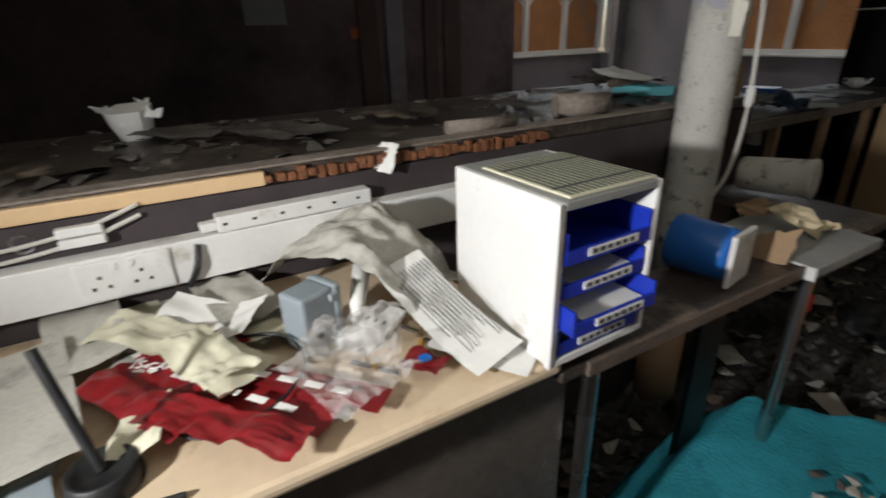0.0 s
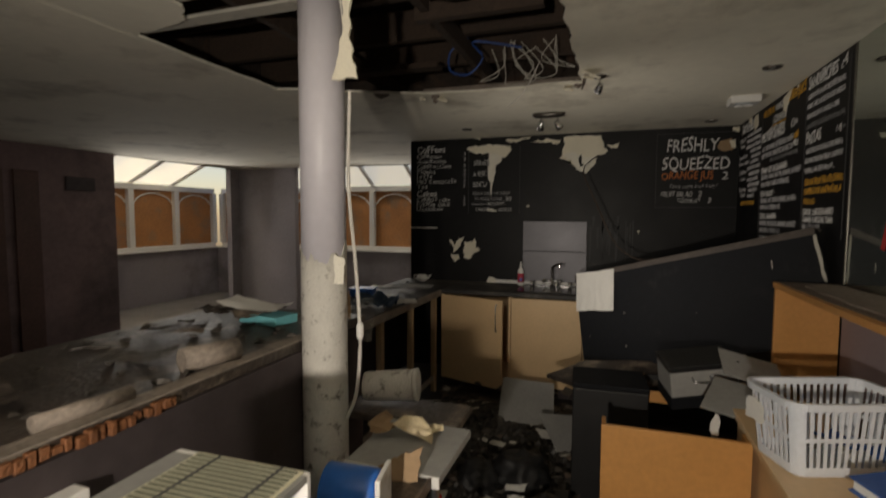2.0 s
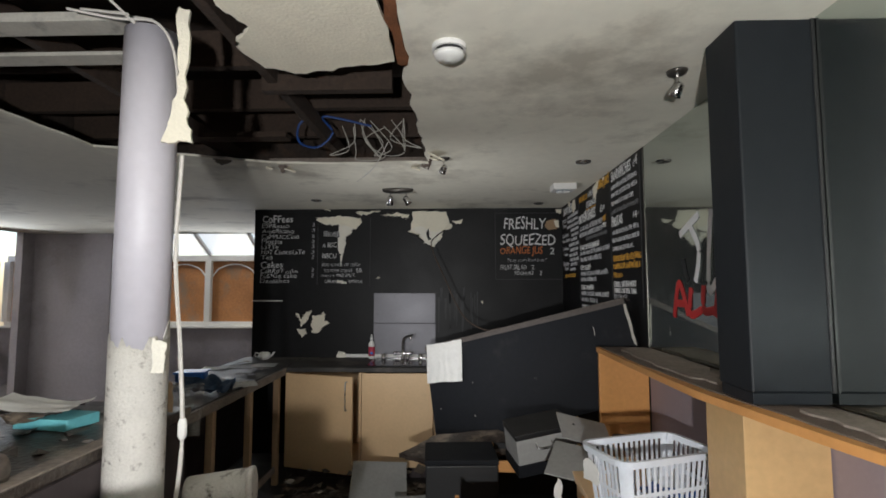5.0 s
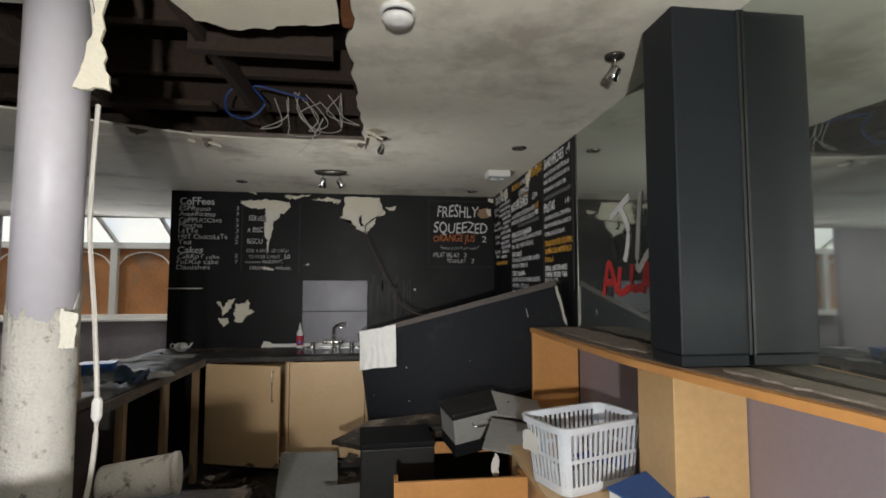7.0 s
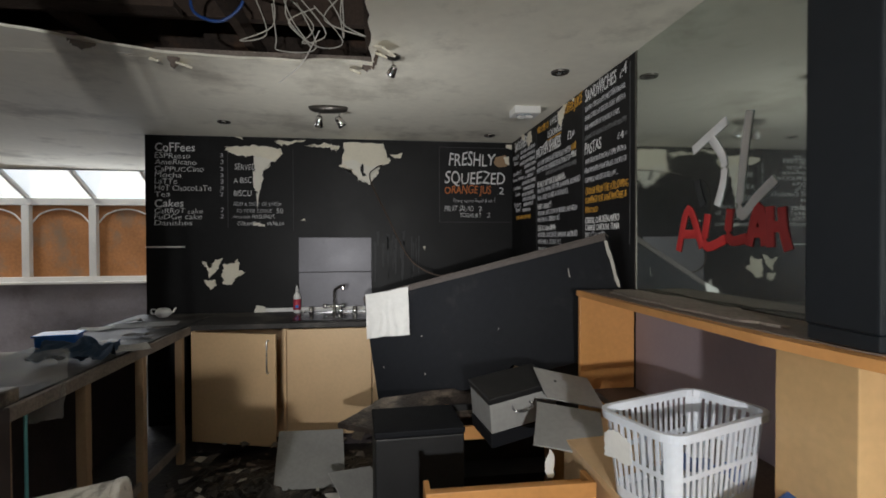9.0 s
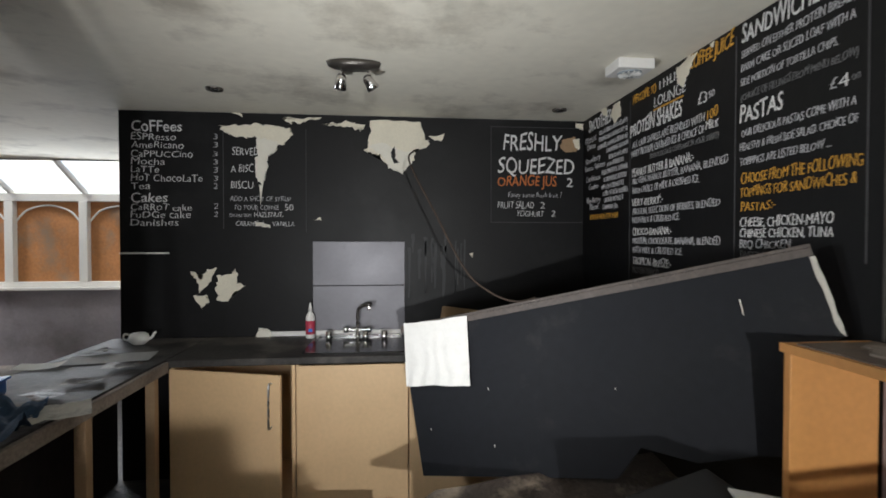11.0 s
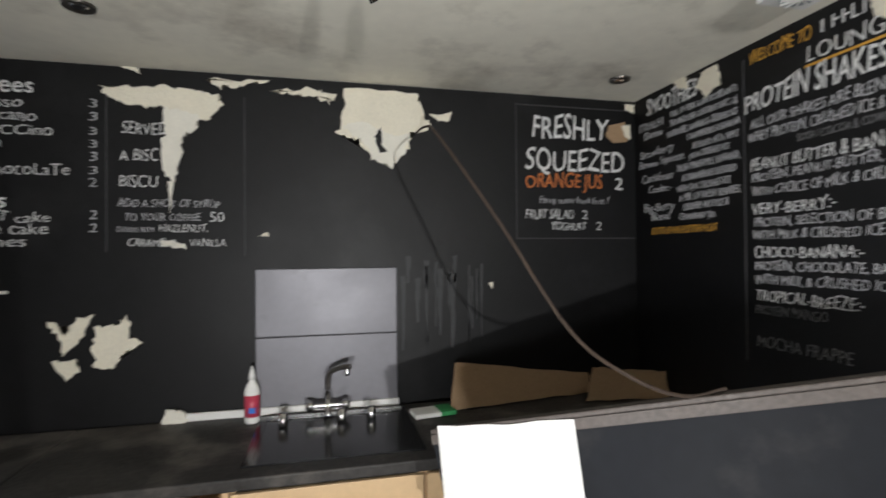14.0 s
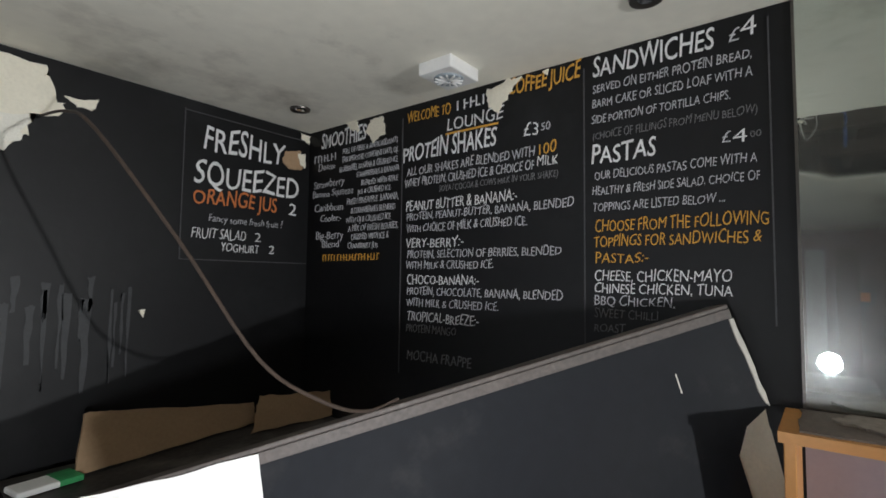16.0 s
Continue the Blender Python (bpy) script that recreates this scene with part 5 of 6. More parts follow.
for k, (z, out) in enumerate(((0.016, 0.0), (0.066, 0.03), (0.115, 0.0), (0.172, 0.004))):
    tray = part("letter_tray", box((0.03 + out, T + 0.004, z), (W - 0.004 + out, D - T - 0.004, z + 0.004)), M_BLUE, ob, "royal blue plastic tray")
    for yy in (T + 0.004, D - T - 0.008):
        part("tray_side", box((0.03 + out, yy, z), (W - 0.004 + out, yy + 0.004, z + (0.042 if k < 3 else 0.05))), M_BLUE, tray)
    part("tray_front", box((W - 0.008 + out, T + 0.004, z), (W - 0.003 + out, D - T - 0.004, z + 0.022)), M_BLUE, tray)
    part("tray_label", box((W - 0.003 + out, 0.06, z + 0.006), (W - 0.001 + out, 0.165, z + 0.019)), M_PAPER, tray, "white label strip")
    for q in range(6):
        part("label_mark", box((W - 0.0012 + out, 0.066 + 0.016 * q, z + 0.009), (W - 0.0004 + out, 0.076 + 0.016 * q, z + 0.016)), M_INK, tray)
    if k in (0, 1, 2):
        part("tray_paper", box((0.08 + out, 0.05, z + 0.006), (W - 0.02 + out, 0.185, z + 0.012)), M_PAPER, tray, "white paper in the tray")
ob = thing("ruled_card", "yellowed ruled card lying on the tray cabinet", "card", pose(0.318, 0.43, 1.201, 0, 0, 1.5))
part("card", box((-0.095, -0.085, 0), (0.11, 0.095, 0.004), 0.001), M_YELLOW, ob)
for k in range(15):
    part("ruled_line", box((-0.09, -0.08 + 0.0115 * k, 0.0042), (0.105, -0.0735 + 0.0115 * k, 0.0049)), M_RULE, ob)
for x in (-0.05, 0.07):
    part("dark_rule", box((x, -0.084, 0.005), (x + 0.005, 0.094, 0.0056)), M_INK, ob)

# clutter on the bench
def lay(x, y, a, z=0.931, tilt=0.0, lean=0.0):
    return pose(x, y, z, tilt, lean, a)


o = thing("junction_box", "grey plastic electrical enclosure standing on the bench", "electrical box", lay(0.165, 0.035, 25))
part("box_body", box((-0.03, -0.035, 0), (0.03, 0.03, 0.105), 0.006), M_GREYBOX, o)
part("box_lid", box((-0.034, 0.03, -0.001), (0.034, 0.045, 0.107), 0.004), M_GREYBOX, o)
for z in (0.03, 0.055):
    part("knockout", lathe([(0.0, 0), (0.008, 0.001), (0.009, -0.002)], 14), M_RUBBER, o).matrix_local = pose(0.0301, -0.008, z, 0, 90, 0)
for z in (0.02, 0.08):
    part("hinge", box((0.028, 0.02, z), (0.037, 0.034, z + 0.014), 0.002), M_GREYBOX, o)
o = thing("loose_socket", "loose white double socket plate on the bench", "socket", lay(0.19, 0.125, 30, tilt=12))
part("plate", box((-0.04, -0.07, 0.0), (0.04, 0.07, 0.01), 0.003), M_WHITE, o)
for k in range(6):
    part("pin_slot", box((-0.02 + 0.018 * (k % 3), -0.05 + 0.07 * (k // 3), 0.0095), (-0.014 + 0.018 * (k % 3), -0.04 + 0.07 * (k // 3), 0.0106)), M_RUBBER, o)
loose_sheet("newspaper", pose(0.08, 0.16, 1.035, 6, 10, 42), 0.32, 0.19, M_NEWS, "crumpled grey newspaper draped over the clutter", crumple=0.034, curl=-0.10, seed=2, n=34)
loose_sheet("newspaper", pose(0.10, 0.25, 0.94, -18, 8, 60), 0.20, 0.16, M_NEWS, "crumpled grey newspaper on the bench", crumple=0.025, seed=5, n=18)
loose_sheet("leaflet", pose(0.27, 0.235, 0.975, 10, 20, 14), 0.26, 0.10, M_PAPER, "folded white printed leaflet against the cabinet", crumple=0.004, curl=0.02, seed=6, bars=11)
loose_sheet("leaflet", pose(0.34, 0.27, 0.935, 0, 4, 35), 0.17, 0.09, M_PAPER, "white printed leaflet lying on the bench", crumple=0.004, seed=7, bars=8)
o = thing("paper_tube", "rolled white paper tube pointing out of the newspaper", "paper roll", pose(0.15, 0.13, 1.0, 62, 0, -120))
part("roll", lathe([(0.008, -0.05), (0.014, -0.03), (0.017, 0.05), (0.012, 0.052)], 14), M_PAPER, o, smooth=True)
loose_sheet("yellow_note", lay(-0.04, -0.20, 18, tilt=4), 0.20, 0.07, M_YELLOW, "yellowed paper strip at the back of the bench", crumple=0.008, seed=9)
loose_sheet("grey_film", lay(0.02, -0.16, -20), 0.26, 0.15, M_NEWS, "dull grey plastic wallet on the bench", "wallet", 0.012, seed=10)
loose_sheet("grey_film", lay(0.06, -0.03, 30), 0.15, 0.12, M_NEWS, "dull grey plastic wallet on the bench", "wallet", 0.012, seed=14)
loose_sheet("yellow_note", lay(0.17, -0.12, 25, z=0.945), 0.19, 0.10, M_YELLOW, "crumpled pale yellow paper on red packaging", crumple=0.014, seed=12, n=18)
loose_sheet("yellow_note", lay(0.13, 0.0, 70, z=0.935), 0.17, 0.07, M_YELLOW, "crumpled pale yellow paper on the bench", crumple=0.012, seed=15)
for k, (x, y, a, w, h) in enumerate(((0.10, -0.20, 20, 0.13, 0.07), (0.25, -0.08, 38, 0.30, 0.10), (0.28, -0.02, 42, 0.28, 0.05))):
    o = thing("red_packet", "flattened red packaging film with white print", "packaging", lay(x, y, a, z=0.932 + 0.003 * k))
    part("film", sheet(w, h, 0.007, 0.0, 20 + k, 16, 12), M_REDPACK, o, smooth=True)
    for q in range(5):
        part("white_print", box((-w * 0.4 + q * w * 0.16, -h * 0.36, 0.0235), (-w * 0.4 + q * w * 0.16 + w * 0.1, -h * 0.36 + 0.012, 0.0242)), M_PAPER, o)
tx = letters("15 CAPS", 0.075, 0.017)
tx.materials.append(M_PAPER)
o = new("red_box_print", tx)
o.matrix_world = pose(0.12, -0.235, 0.958, -88, 0, 55)
tagged(o, "white printed lettering on the red packet", "print")
o = thing("red_sweet_packet", "small red and white wrapper on the bench", "packet", lay(0.33, 0.165, 30))
part("wrap", sheet(0.07, 0.05, 0.01, 0, 31, 10, 30), M_REDPACK, o, smooth=True)
part("blue_spot", lathe([(0, 0.021), (0.01, 0.021), (0.011, 0.02)], 12), M_CUP, o)
o = thing("clear_packaging", "crumpled clear plastic wrapper on the bench", "packaging", lay(0.32, 0.045, 20))
part("film", sheet(0.17, 0.15, 0.03, 0.0, 40, 22, 16), M_PLASTIC, o)
loose_sheet("white_sheet", lay(0.16, -0.42, 10, z=0.945, tilt=3), 0.32, 0.24, M_NEWS, "large grey-white paper sheet on the bench", crumple=0.006, curl=0.012, seed=33)
loose_sheet("white_sheet", lay(0.33, -0.43, -12), 0.24, 0.2, M_NEWS, "grey paper sheet on the bench", crumple=0.005, seed=34)
loose_sheet("cream_wrapper", lay(0.27, -0.22, -10, z=0.94), 0.10, 0.06, M_YELLOW, "crumpled cream wrapper on the bench", crumple=0.02, seed=36)
loose_sheet("grey_film", lay(-0.02, -0.30, 8, z=0.945, tilt=5), 0.24, 0.12, M_NEWS, "dull grey plastic wallet on the bench", "wallet", 0.014, seed=41)
loose_sheet("yellow_note", lay(0.05, -0.22, 40, z=0.955, lean=-6), 0.18, 0.09, M_YELLOW, "crumpled pale yellow paper on the bench", crumple=0.016, seed=42, n=18)
loose_sheet("white_sheet", lay(0.06, -0.11, 55, z=0.95, tilt=8), 0.17, 0.11, M_PAPER, "curled white paper sheet on the bench", crumple=0.012, curl=0.02, seed=43)
loose_sheet("grey_film", lay(0.0, -0.06, 12, z=0.945), 0.20, 0.11, M_NEWS, "dull grey plastic wallet on the bench", "wallet", 0.018, seed=44)
for k, (x, y, a, w, h) in enumerate(((0.20, -0.20, 32, 0.22, 0.12), (0.06, -0.13, 15, 0.20, 0.09), (0.33, -0.13, 44, 0.24, 0.06))):
    o = thing("red_packet", "torn dark red glossy packaging on the bench", "packaging", lay(x, y, a, z=0.934 + 0.004 * k))
    part("film", sheet(w, h, 0.016, 0.0, 50 + k, 22, 16), M_REDPACK, o, smooth=True)
loose_sheet("yellow_note", lay(0.21, -0.13, 20, z=0.965), 0.17, 0.08, M_YELLOW, "crumpled pale yellow paper on red packaging", crumple=0.02, seed=45, n=20)
loose_sheet("dark_card", lay(0.36, -0.33, 12, z=0.936), 0.16, 0.05, M_GREYBOX, "grey card strip beside the black stand", "card", 0.004, seed=46)
o = thing("clear_packaging", "crumpled clear plastic wrapper on the bench", "packaging", lay(0.27, 0.075, 65, z=0.945))
part("film", sheet(0.15, 0.12, 0.035, 0.0, 47, 22, 18), M_PLASTIC, o)
o = thing("stick_stand", "black rod on a round black base", "stand", lay(0.325, -0.262, 0))
part("base", lathe([(0.04, 0), (0.042, 0.004), (0.038, 0.028), (0.034, 0.03), (0.03, 0.024)], 28), M_RUBBER, o, smooth=True)
part("rod", tube([(0, 0, 0.025), (-0.02, -0.012, 0.08), (-0.05, -0.03, 0.175)], 0.0065, 10), M_RUBBER, o)
part("cable_tail", tube([(0.04, 0.0, 0.006), (0.06, 0.03, 0.006), (0.07, 0.08, 0.005)], 0.004, 8), M_RUBBER, o)
rnd = random.Random(5)
for k in range(10):
    x, y = rnd.uniform(0.2, 0.32), rnd.uniform(0.08, 0.22)
    tagged(part("scrap_bit", box((-0.02, -0.004, 0), (0.02, 0.004, 0.004), 0.001), (M_CHALKY, M_RUBBER, M_CARDB, M_STEEL)[k % 4]), "small loose screw or plastic bit on the bench", "scrap", "bench scraps").matrix_world = lay(x, y, rnd.uniform(0, 180))
# things further along
o = thing("blue_beaker", "bright blue plastic beaker lying with white lid", "beaker", pose(0.315, 0.865, 0.964, 90, 0, -80) @ Matrix.Scale(1.15, 4))
part("beaker_body", lathe([(0.045, -0.06), (0.05, -0.05), (0.055, 0.05), (0.05, 0.052)], 28), M_CUP, o, smooth=True)
part("lid", box((-0.05, -0.052, -0.072), (0.04, 0.05, -0.061), 0.004), M_WHITE, o, "white plastic base")
o = thing("white_tub", "dirty white plastic tub lying on its side", "tub", pose(0.0, 1.53, 0.958, 0, 86, 12))
part("tub_body", lathe([(0.050, 0), (0.054, 0.01), (0.058, 0.19)], 32), M_COLOLD, o, smooth=True)
part("tub_rim", lathe([(0.058, 0.19), (0.061, 0.193), (0.061, 0.206), (0.047, 0.206)], 32), M_COLOLD, o, smooth=True)
for k, (x, y, s) in enumerate(((0.30, 1.30, 0.07), (0.17, 1.33, 0.05), (0.35, 1.36, 0.035), (0.21, 1.27, 0.05))):
    bm = bmesh.new()
    shard(bm, 0, 0, 0, s, random.Random(50 + k), 0.6)
    bmesh.ops.subdivide_edges(bm, edges=bm.edges[:], cuts=2, use_grid_fill=True)
    for v in bm.verts:
        v.co += Vector((noise.noise(v.co * 60), noise.noise(v.co * 60 + Vector((3, 0, 0))), noise.noise(v.co * 60 + Vector((0, 5, 0))))) * 0.006
    o = tagged(part("foam_chunk", bm, M_FOAM if k % 2 == 0 else M_CARDB), "torn cream foam chunk on the side table", "foam")
    o.location = (x, y, 0.905)
o = thing("cardboard_flap", "torn brown cardboard flap standing on the dirty bench", "cardboard", pose(0.26, 1.03, 0.90, 84, 0, 12))
part("card", ragged([(0, 0), (0.15, 0), (0.155, 0.09), (0.10, 0.07), (0.03, 0.03)], 0.004, 0.004, 12), M_CARDB, o)
o = thing("hanging_sheet", "torn brown cardboard hanging under the table edge", "cardboard", pose(0.20, 1.088, 0.80, 75, 0, 5))
part("card", sheet(0.16, 0.14, 0.01, 0, 60), M_CARDB, o)

# things on the bar counter
o = thing("dented_can", "dented white tin with torn flaps on the counter", "tin", pose(-0.70, -0.17, 1.172, 8, 6, 25))
bm = lathe([(0.036, 0), (0.04, 0.004), (0.055, 0.05), (0.06, 0.085), (0.055, 0.085)], 20)
for v in bm.verts:
    v.co.x *= 1 - 0.3 * v.co.z / 0.085 * abs(math.sin(2 * math.atan2(v.co.y, v.co.x)))
part("tin", bm, M_WHITE, o)
for a, w in ((20, 0.05), (200, 0.06), (110, 0.03)):
    part("torn_flap", ragged([(0, 0), (w, 0.005), (w + 0.012, 0.03), (w * 0.4, 0.022), (0.006, 0.038)], 0.002, 0.004, a), M_WHITE, o).matrix_local = pose(0.045 * math.cos(radians(a)), 0.045 * math.sin(radians(a)), 0.06, 62, 0, a)
for k, (x, y, w, h, a, c) in enumerate(((-0.45, 0.17, 0.3, 0.2, 20, 0.012), (-0.5, 0.55, 0.26, 0.2, -15, 0.015), (-0.6, -0.05, 0.25, 0.15, 50, 0.012), (-0.35, -0.3, 0.2, 0.15, 10, 0.01), (-0.45, 0.95, 0.2, 0.14, 35, 0.012), (-0.62, 1.25, 0.2, 0.14, 35, 0.012))):
    loose_sheet("dirty_paper", pose(x, y, 1.175, 0, 0, a), w, h, (M_DEBRIS, M_WORN)[k % 2], "dirty crumpled paper on the blackened counter", crumple=c, seed=70 + k, n=16)
o = thing("cyan_box", "flat pale cyan carton with papers on top", "carton", pose(-0.43, 1.52, 1.175, 0, 0, -8))
part("carton", box((-0.10, -0.06, 0), (0.10, 0.06, 0.035), 0.003), M_CYAN, o)
loose_sheet("open_magazine", pose(-0.50, 1.53, 1.22, 4, 6, 10), 0.26, 0.15, M_PAPER, "dirty open magazine on the cyan carton", "magazine", 0.01, 0.015, seed=80)
o = thing("black_bundle", "heap of blackened papers under the carton", "paper heap", pose(-0.58, 1.55, 1.172))
part("charred_paper", sheet(0.3, 0.24, 0.03, 0.0, 82, 18), M_WORN, o)
o = thing("cardboard_piece", "scrap of brown card standing on the counter", "cardboard", pose(-0.25, 1.68, 1.172, 82, 0, 15))
part("card", ragged([(0, 0), (0.1, 0), (0.09, 0.1), (0.05, 0.13), (0.0, 0.11)], 0.004, 0.004, 8), M_CARDB, o)
o = thing("plastic_pipe", "short dirty white plastic pipe on the counter edge", "pipe", pose(-0.21, 0.99, 1.205, 0, 90, 70))
part("pipe", lathe([(0.028, -0.08), (0.034, -0.08), (0.034, 0.08), (0.028, 0.08)], 20), M_LATH, o, smooth=True)
o = thing("white_rag", "small white rag on the counter edge", "rag", pose(-0.13, 0.33, 1.15, 60, 0, 20))
part("rag", sheet(0.06, 0.07, 0.012, 0, 90, 10, 30), M_PAPER, o, smooth=True)
o = thing("plastic_pipe", "short dirty white plastic pipe on the counter edge", "pipe", pose(-0.19, 0.62, 1.19, 0, 90, 85))
part("pipe", lathe([(0.014, -0.1), (0.018, -0.1), (0.018, 0.1), (0.014, 0.1)], 16), M_LATH, o, smooth=True)

# ---- broken units and junk on the floor ----
def carcass(name, lo, hi, material, label, m=None, t=0.018, back=True):
    ob = thing(name, label, "cabinet", m or Matrix())
    (x0, y0, z0), (x1, y1, z1) = lo, hi
    part("front_panel", box((x0, y0, z0), (x1, y0 + t, z1), 0.002), material, ob)
    part("side_panel", box((x0, y0 + t, z0), (x0 + t, y1, z1), 0.002), material, ob)
    part("side_panel", box((x1 - t, y0 + t, z0), (x1, y1, z1), 0.002), material, ob)
    if back:
        part("back_panel", box((x0 + t, y1 - t, z0), (x1 - t, y1, z1 - 0.03)), material, ob)
    part("base_panel", box((x0 + t, y0 + t, z0), (x1 - t, y1 - t, z0 + t)), material, ob)
    return ob


carcass("open_cabinet", (0.855, 1.97, 0.0), (1.40, 2.06, 0.75), M_ORANGE, "cherry laminate cabinet lying open-topped on the floor")
ob = carcass("low_cabinet", (1.42, 1.30, 0.0), (1.66, 2.30, 0.80), M_OAK, "beech cabinet standing below the mirror shelf", back=True)
part("cabinet_top", box((1.36, 1.45, 0.801), (1.90, 2.32, 0.825), 0.002), M_OAK, ob)
part("hinge", box((1.405, 1.32, 0.62), (1.42, 1.36, 0.66), 0.003), M_STEEL, ob, "steel concealed hinge")
ob = thing("far_cabinet", "cherry laminate cabinet shell, open and dark inside", "cabinet")
for x0, x1 in ((1.06, 1.085), (1.595, 1.62)):
    part("side_panel", box((x0, 2.72, 0), (x1, 3.05, 0.66), 0.002), M_ORANGE, ob)
part("top_rail", box((1.085, 2.72, 0.60), (1.595, 2.74, 0.66), 0.002), M_ORANGE, ob)
# inside pieces are black so the open shell reads as shaded
part("back_panel", box((1.085, 3.03, 0), (1.595, 3.05, 0.66)), M_RUBBER, ob, "back panel coloured black as inside shade")
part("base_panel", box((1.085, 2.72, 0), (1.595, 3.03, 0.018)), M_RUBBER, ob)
part("shelf_board", box((1.085, 2.86, 0.34), (1.595, 3.03, 0.358)), M_RUBBER, ob, "shelf coloured black as inside shade")
o = thing("black_crate", "matt black square crate in the rubble", "crate", pose(0.70, 2.55, 0.0, 0, 0, 3))
part("crate_body", box((0, 0, 0), (0.38, 0.30, 0.69), 0.006), M_RUBBER, o)
part("crate_lid", box((-0.004, -0.004, 0.692), (0.384, 0.304, 0.72), 0.006), M_FASCIA, o)
tagged(part("loose_worktop", ragged([(-0.04, -0.21), (0.13, -0.31), (0.6, -0.28), (1.1, -0.28), (1.1, 0.0), (0.2, -0.02)], 0.03, 0.006, 14), M_WORN), "broken brown worktop plank propped on rubble", "plank").matrix_world = pose(0.53, 3.22, 0.62, 12, -3, 6)
o = thing("plank_block", "small raw pine block under the plank", "block", pose(0.83, 2.95, 0.57))
part("block", box((0, 0, 0), (0.05, 0.08, 0.07), 0.002), M_MAPLE, o)
o = thing("deed_box", "grey metal deed box with wire handle, lying tilted", "box", pose(1.17, 2.44, 0.73, 8, -8, 12))
part("box_body", box((0, 0, 0), (0.31, 0.2, 0.13), 0.006), M_GREYCARD, o)
part("dark_lid", box((-0.005, -0.005, 0.13), (0.315, 0.205, 0.16), 0.006), M_RUBBER, o)
part("dark_base", box((-0.004, -0.004, -0.06), (0.314, 0.2, 0.0), 0.004), M_FASCIA, o)
part("handle", tube([(0.10, 0.0, 0.10), (0.10, -0.03, 0.09), (0.14, -0.035, 0.085), (0.18, -0.03, 0.09), (0.18, 0.0, 0.10)], 0.004, 8), M_STEEL, o, "bent wire handle")
for k, (m, w, h, lb) in enumerate(((pose(1.50, 2.46, 0.90, 22, 14, 4), 0.26, 0.20, "grey card flap leaning behind the basket"), (pose(1.40, 2.20, 0.835, 12, 6, -20), 0.24, 0.28, "pale grey card sheet beside the basket"), (pose(0.30, 3.55, 0.20, 28, 4, 8), 0.40, 0.42, "grey board propped in the rubble"), (pose(0.62, 3.2, 0.15, 30, 12, 40), 0.3, 0.3, "grey board lying in the rubble"))):
    o = part("grey_board", box((-w / 2, -h / 2, 0), (w / 2, h / 2, 0.006), 0.001), M_GREYCARD)
    o.matrix_world = m
    tagged(o, lb, "board")
o = thing("paper_tag", "torn white paper tag hanging on the cabinet", "paper", pose(1.28, 2.1, 0.71, 80, 10, 20))
part("leaf", ragged([(0, 0), (0.03, 0.0), (0.035, 0.07), (0.01, 0.09), (-0.01, 0.04)], 0.002, 0.004, 2), M_PAPER, o)

# laundry basket
ob = thing("laundry_basket", "white slatted plastic laundry basket on the low cabinet", "basket", pose(1.317, 1.777, 0.828, 0, 0, 19.3) )
BW, BD, BH = 0.386, 0.237, 0.232
ob.matrix_world = pose(1.317, 1.777, 0.828, 0, 0, 19.3) @ Matrix.Translation((0, -BD, 0))


def taper(v):
    k = 0.86 + 0.14 * v.co.z / BH
    v.co.x = BW / 2 + (v.co.x - BW / 2) * k
    v.co.y = BD / 2 + (v.co.y - BD / 2) * k


def bpart(name, bm, cut=True):
    """One piece of the basket, bent round its four soft corners."""
    r = 0.045
    if cut:
        for axis, span in ((0, BW), (1, BD)):
            for c in (0.012, 0.03, r, span - r, span - 0.03, span - 0.012):
                at, way = [0, 0, 0], [0, 0, 0]
                at[axis], way[axis] = c, 1
                bmesh.ops.bisect_plane(bm, geom=bm.verts[:] + bm.edges[:] + bm.faces[:], plane_co=at, plane_no=way)
    for v in bm.verts:
        cx = r if v.co.x < r else BW - r if v.co.x > BW - r else None
        cy = r if v.co.y < r else BD - r if v.co.y > BD - r else None
        if cx is not None and cy is not None:
            dx, dy = v.co.x - cx, v.co.y - cy
            far, long = max(abs(dx), abs(dy)), math.hypot(dx, dy)
            if long > 1e-6:
                v.co.x, v.co.y = cx + dx * far / long, cy + dy * far / long
        taper(v)
    return part(name, bm, M_BASKET, ob)


bpart("basket_floor", box((0, 0, 0), (BW, BD, 0.006)))
for nm, lo, hi in (("rim_side", (-0.012, -0.012, BH - 0.022), (BW + 0.012, 0.004, BH)), ("rim_side", (-0.012, BD - 0.004, BH - 0.022), (BW + 0.012, BD + 0.012, BH)),
                   ("rim_end", (-0.012, 0.004, BH - 0.022), (0.004, BD - 0.004, BH)), ("rim_end", (BW - 0.004, 0.004, BH - 0.022), (BW + 0.012, BD - 0.004, BH)),
                   ("band", (0, 0, 0.108), (BW, 0.004, 0.122)), ("band", (0, BD - 0.004, 0.108), (BW, BD, 0.122)), ("band", (0, 0.004, 0.108), (0.004, BD - 0.004, 0.122)), ("band", (BW - 0.004, 0.004, 0.108), (BW, BD - 0.004, 0.122)),
                   ("base_band", (0, 0, 0.006), (BW, 0.004, 0.03)), ("base_band", (0, BD - 0.004, 0.006), (BW, BD, 0.03)), ("base_band", (0, 0.004, 0.006), (0.004, BD - 0.004, 0.03)), ("base_band", (BW - 0.004, 0.004, 0.006), (BW, BD - 0.004, 0.03))):
    bpart(nm, box(lo, hi, 0.0015))
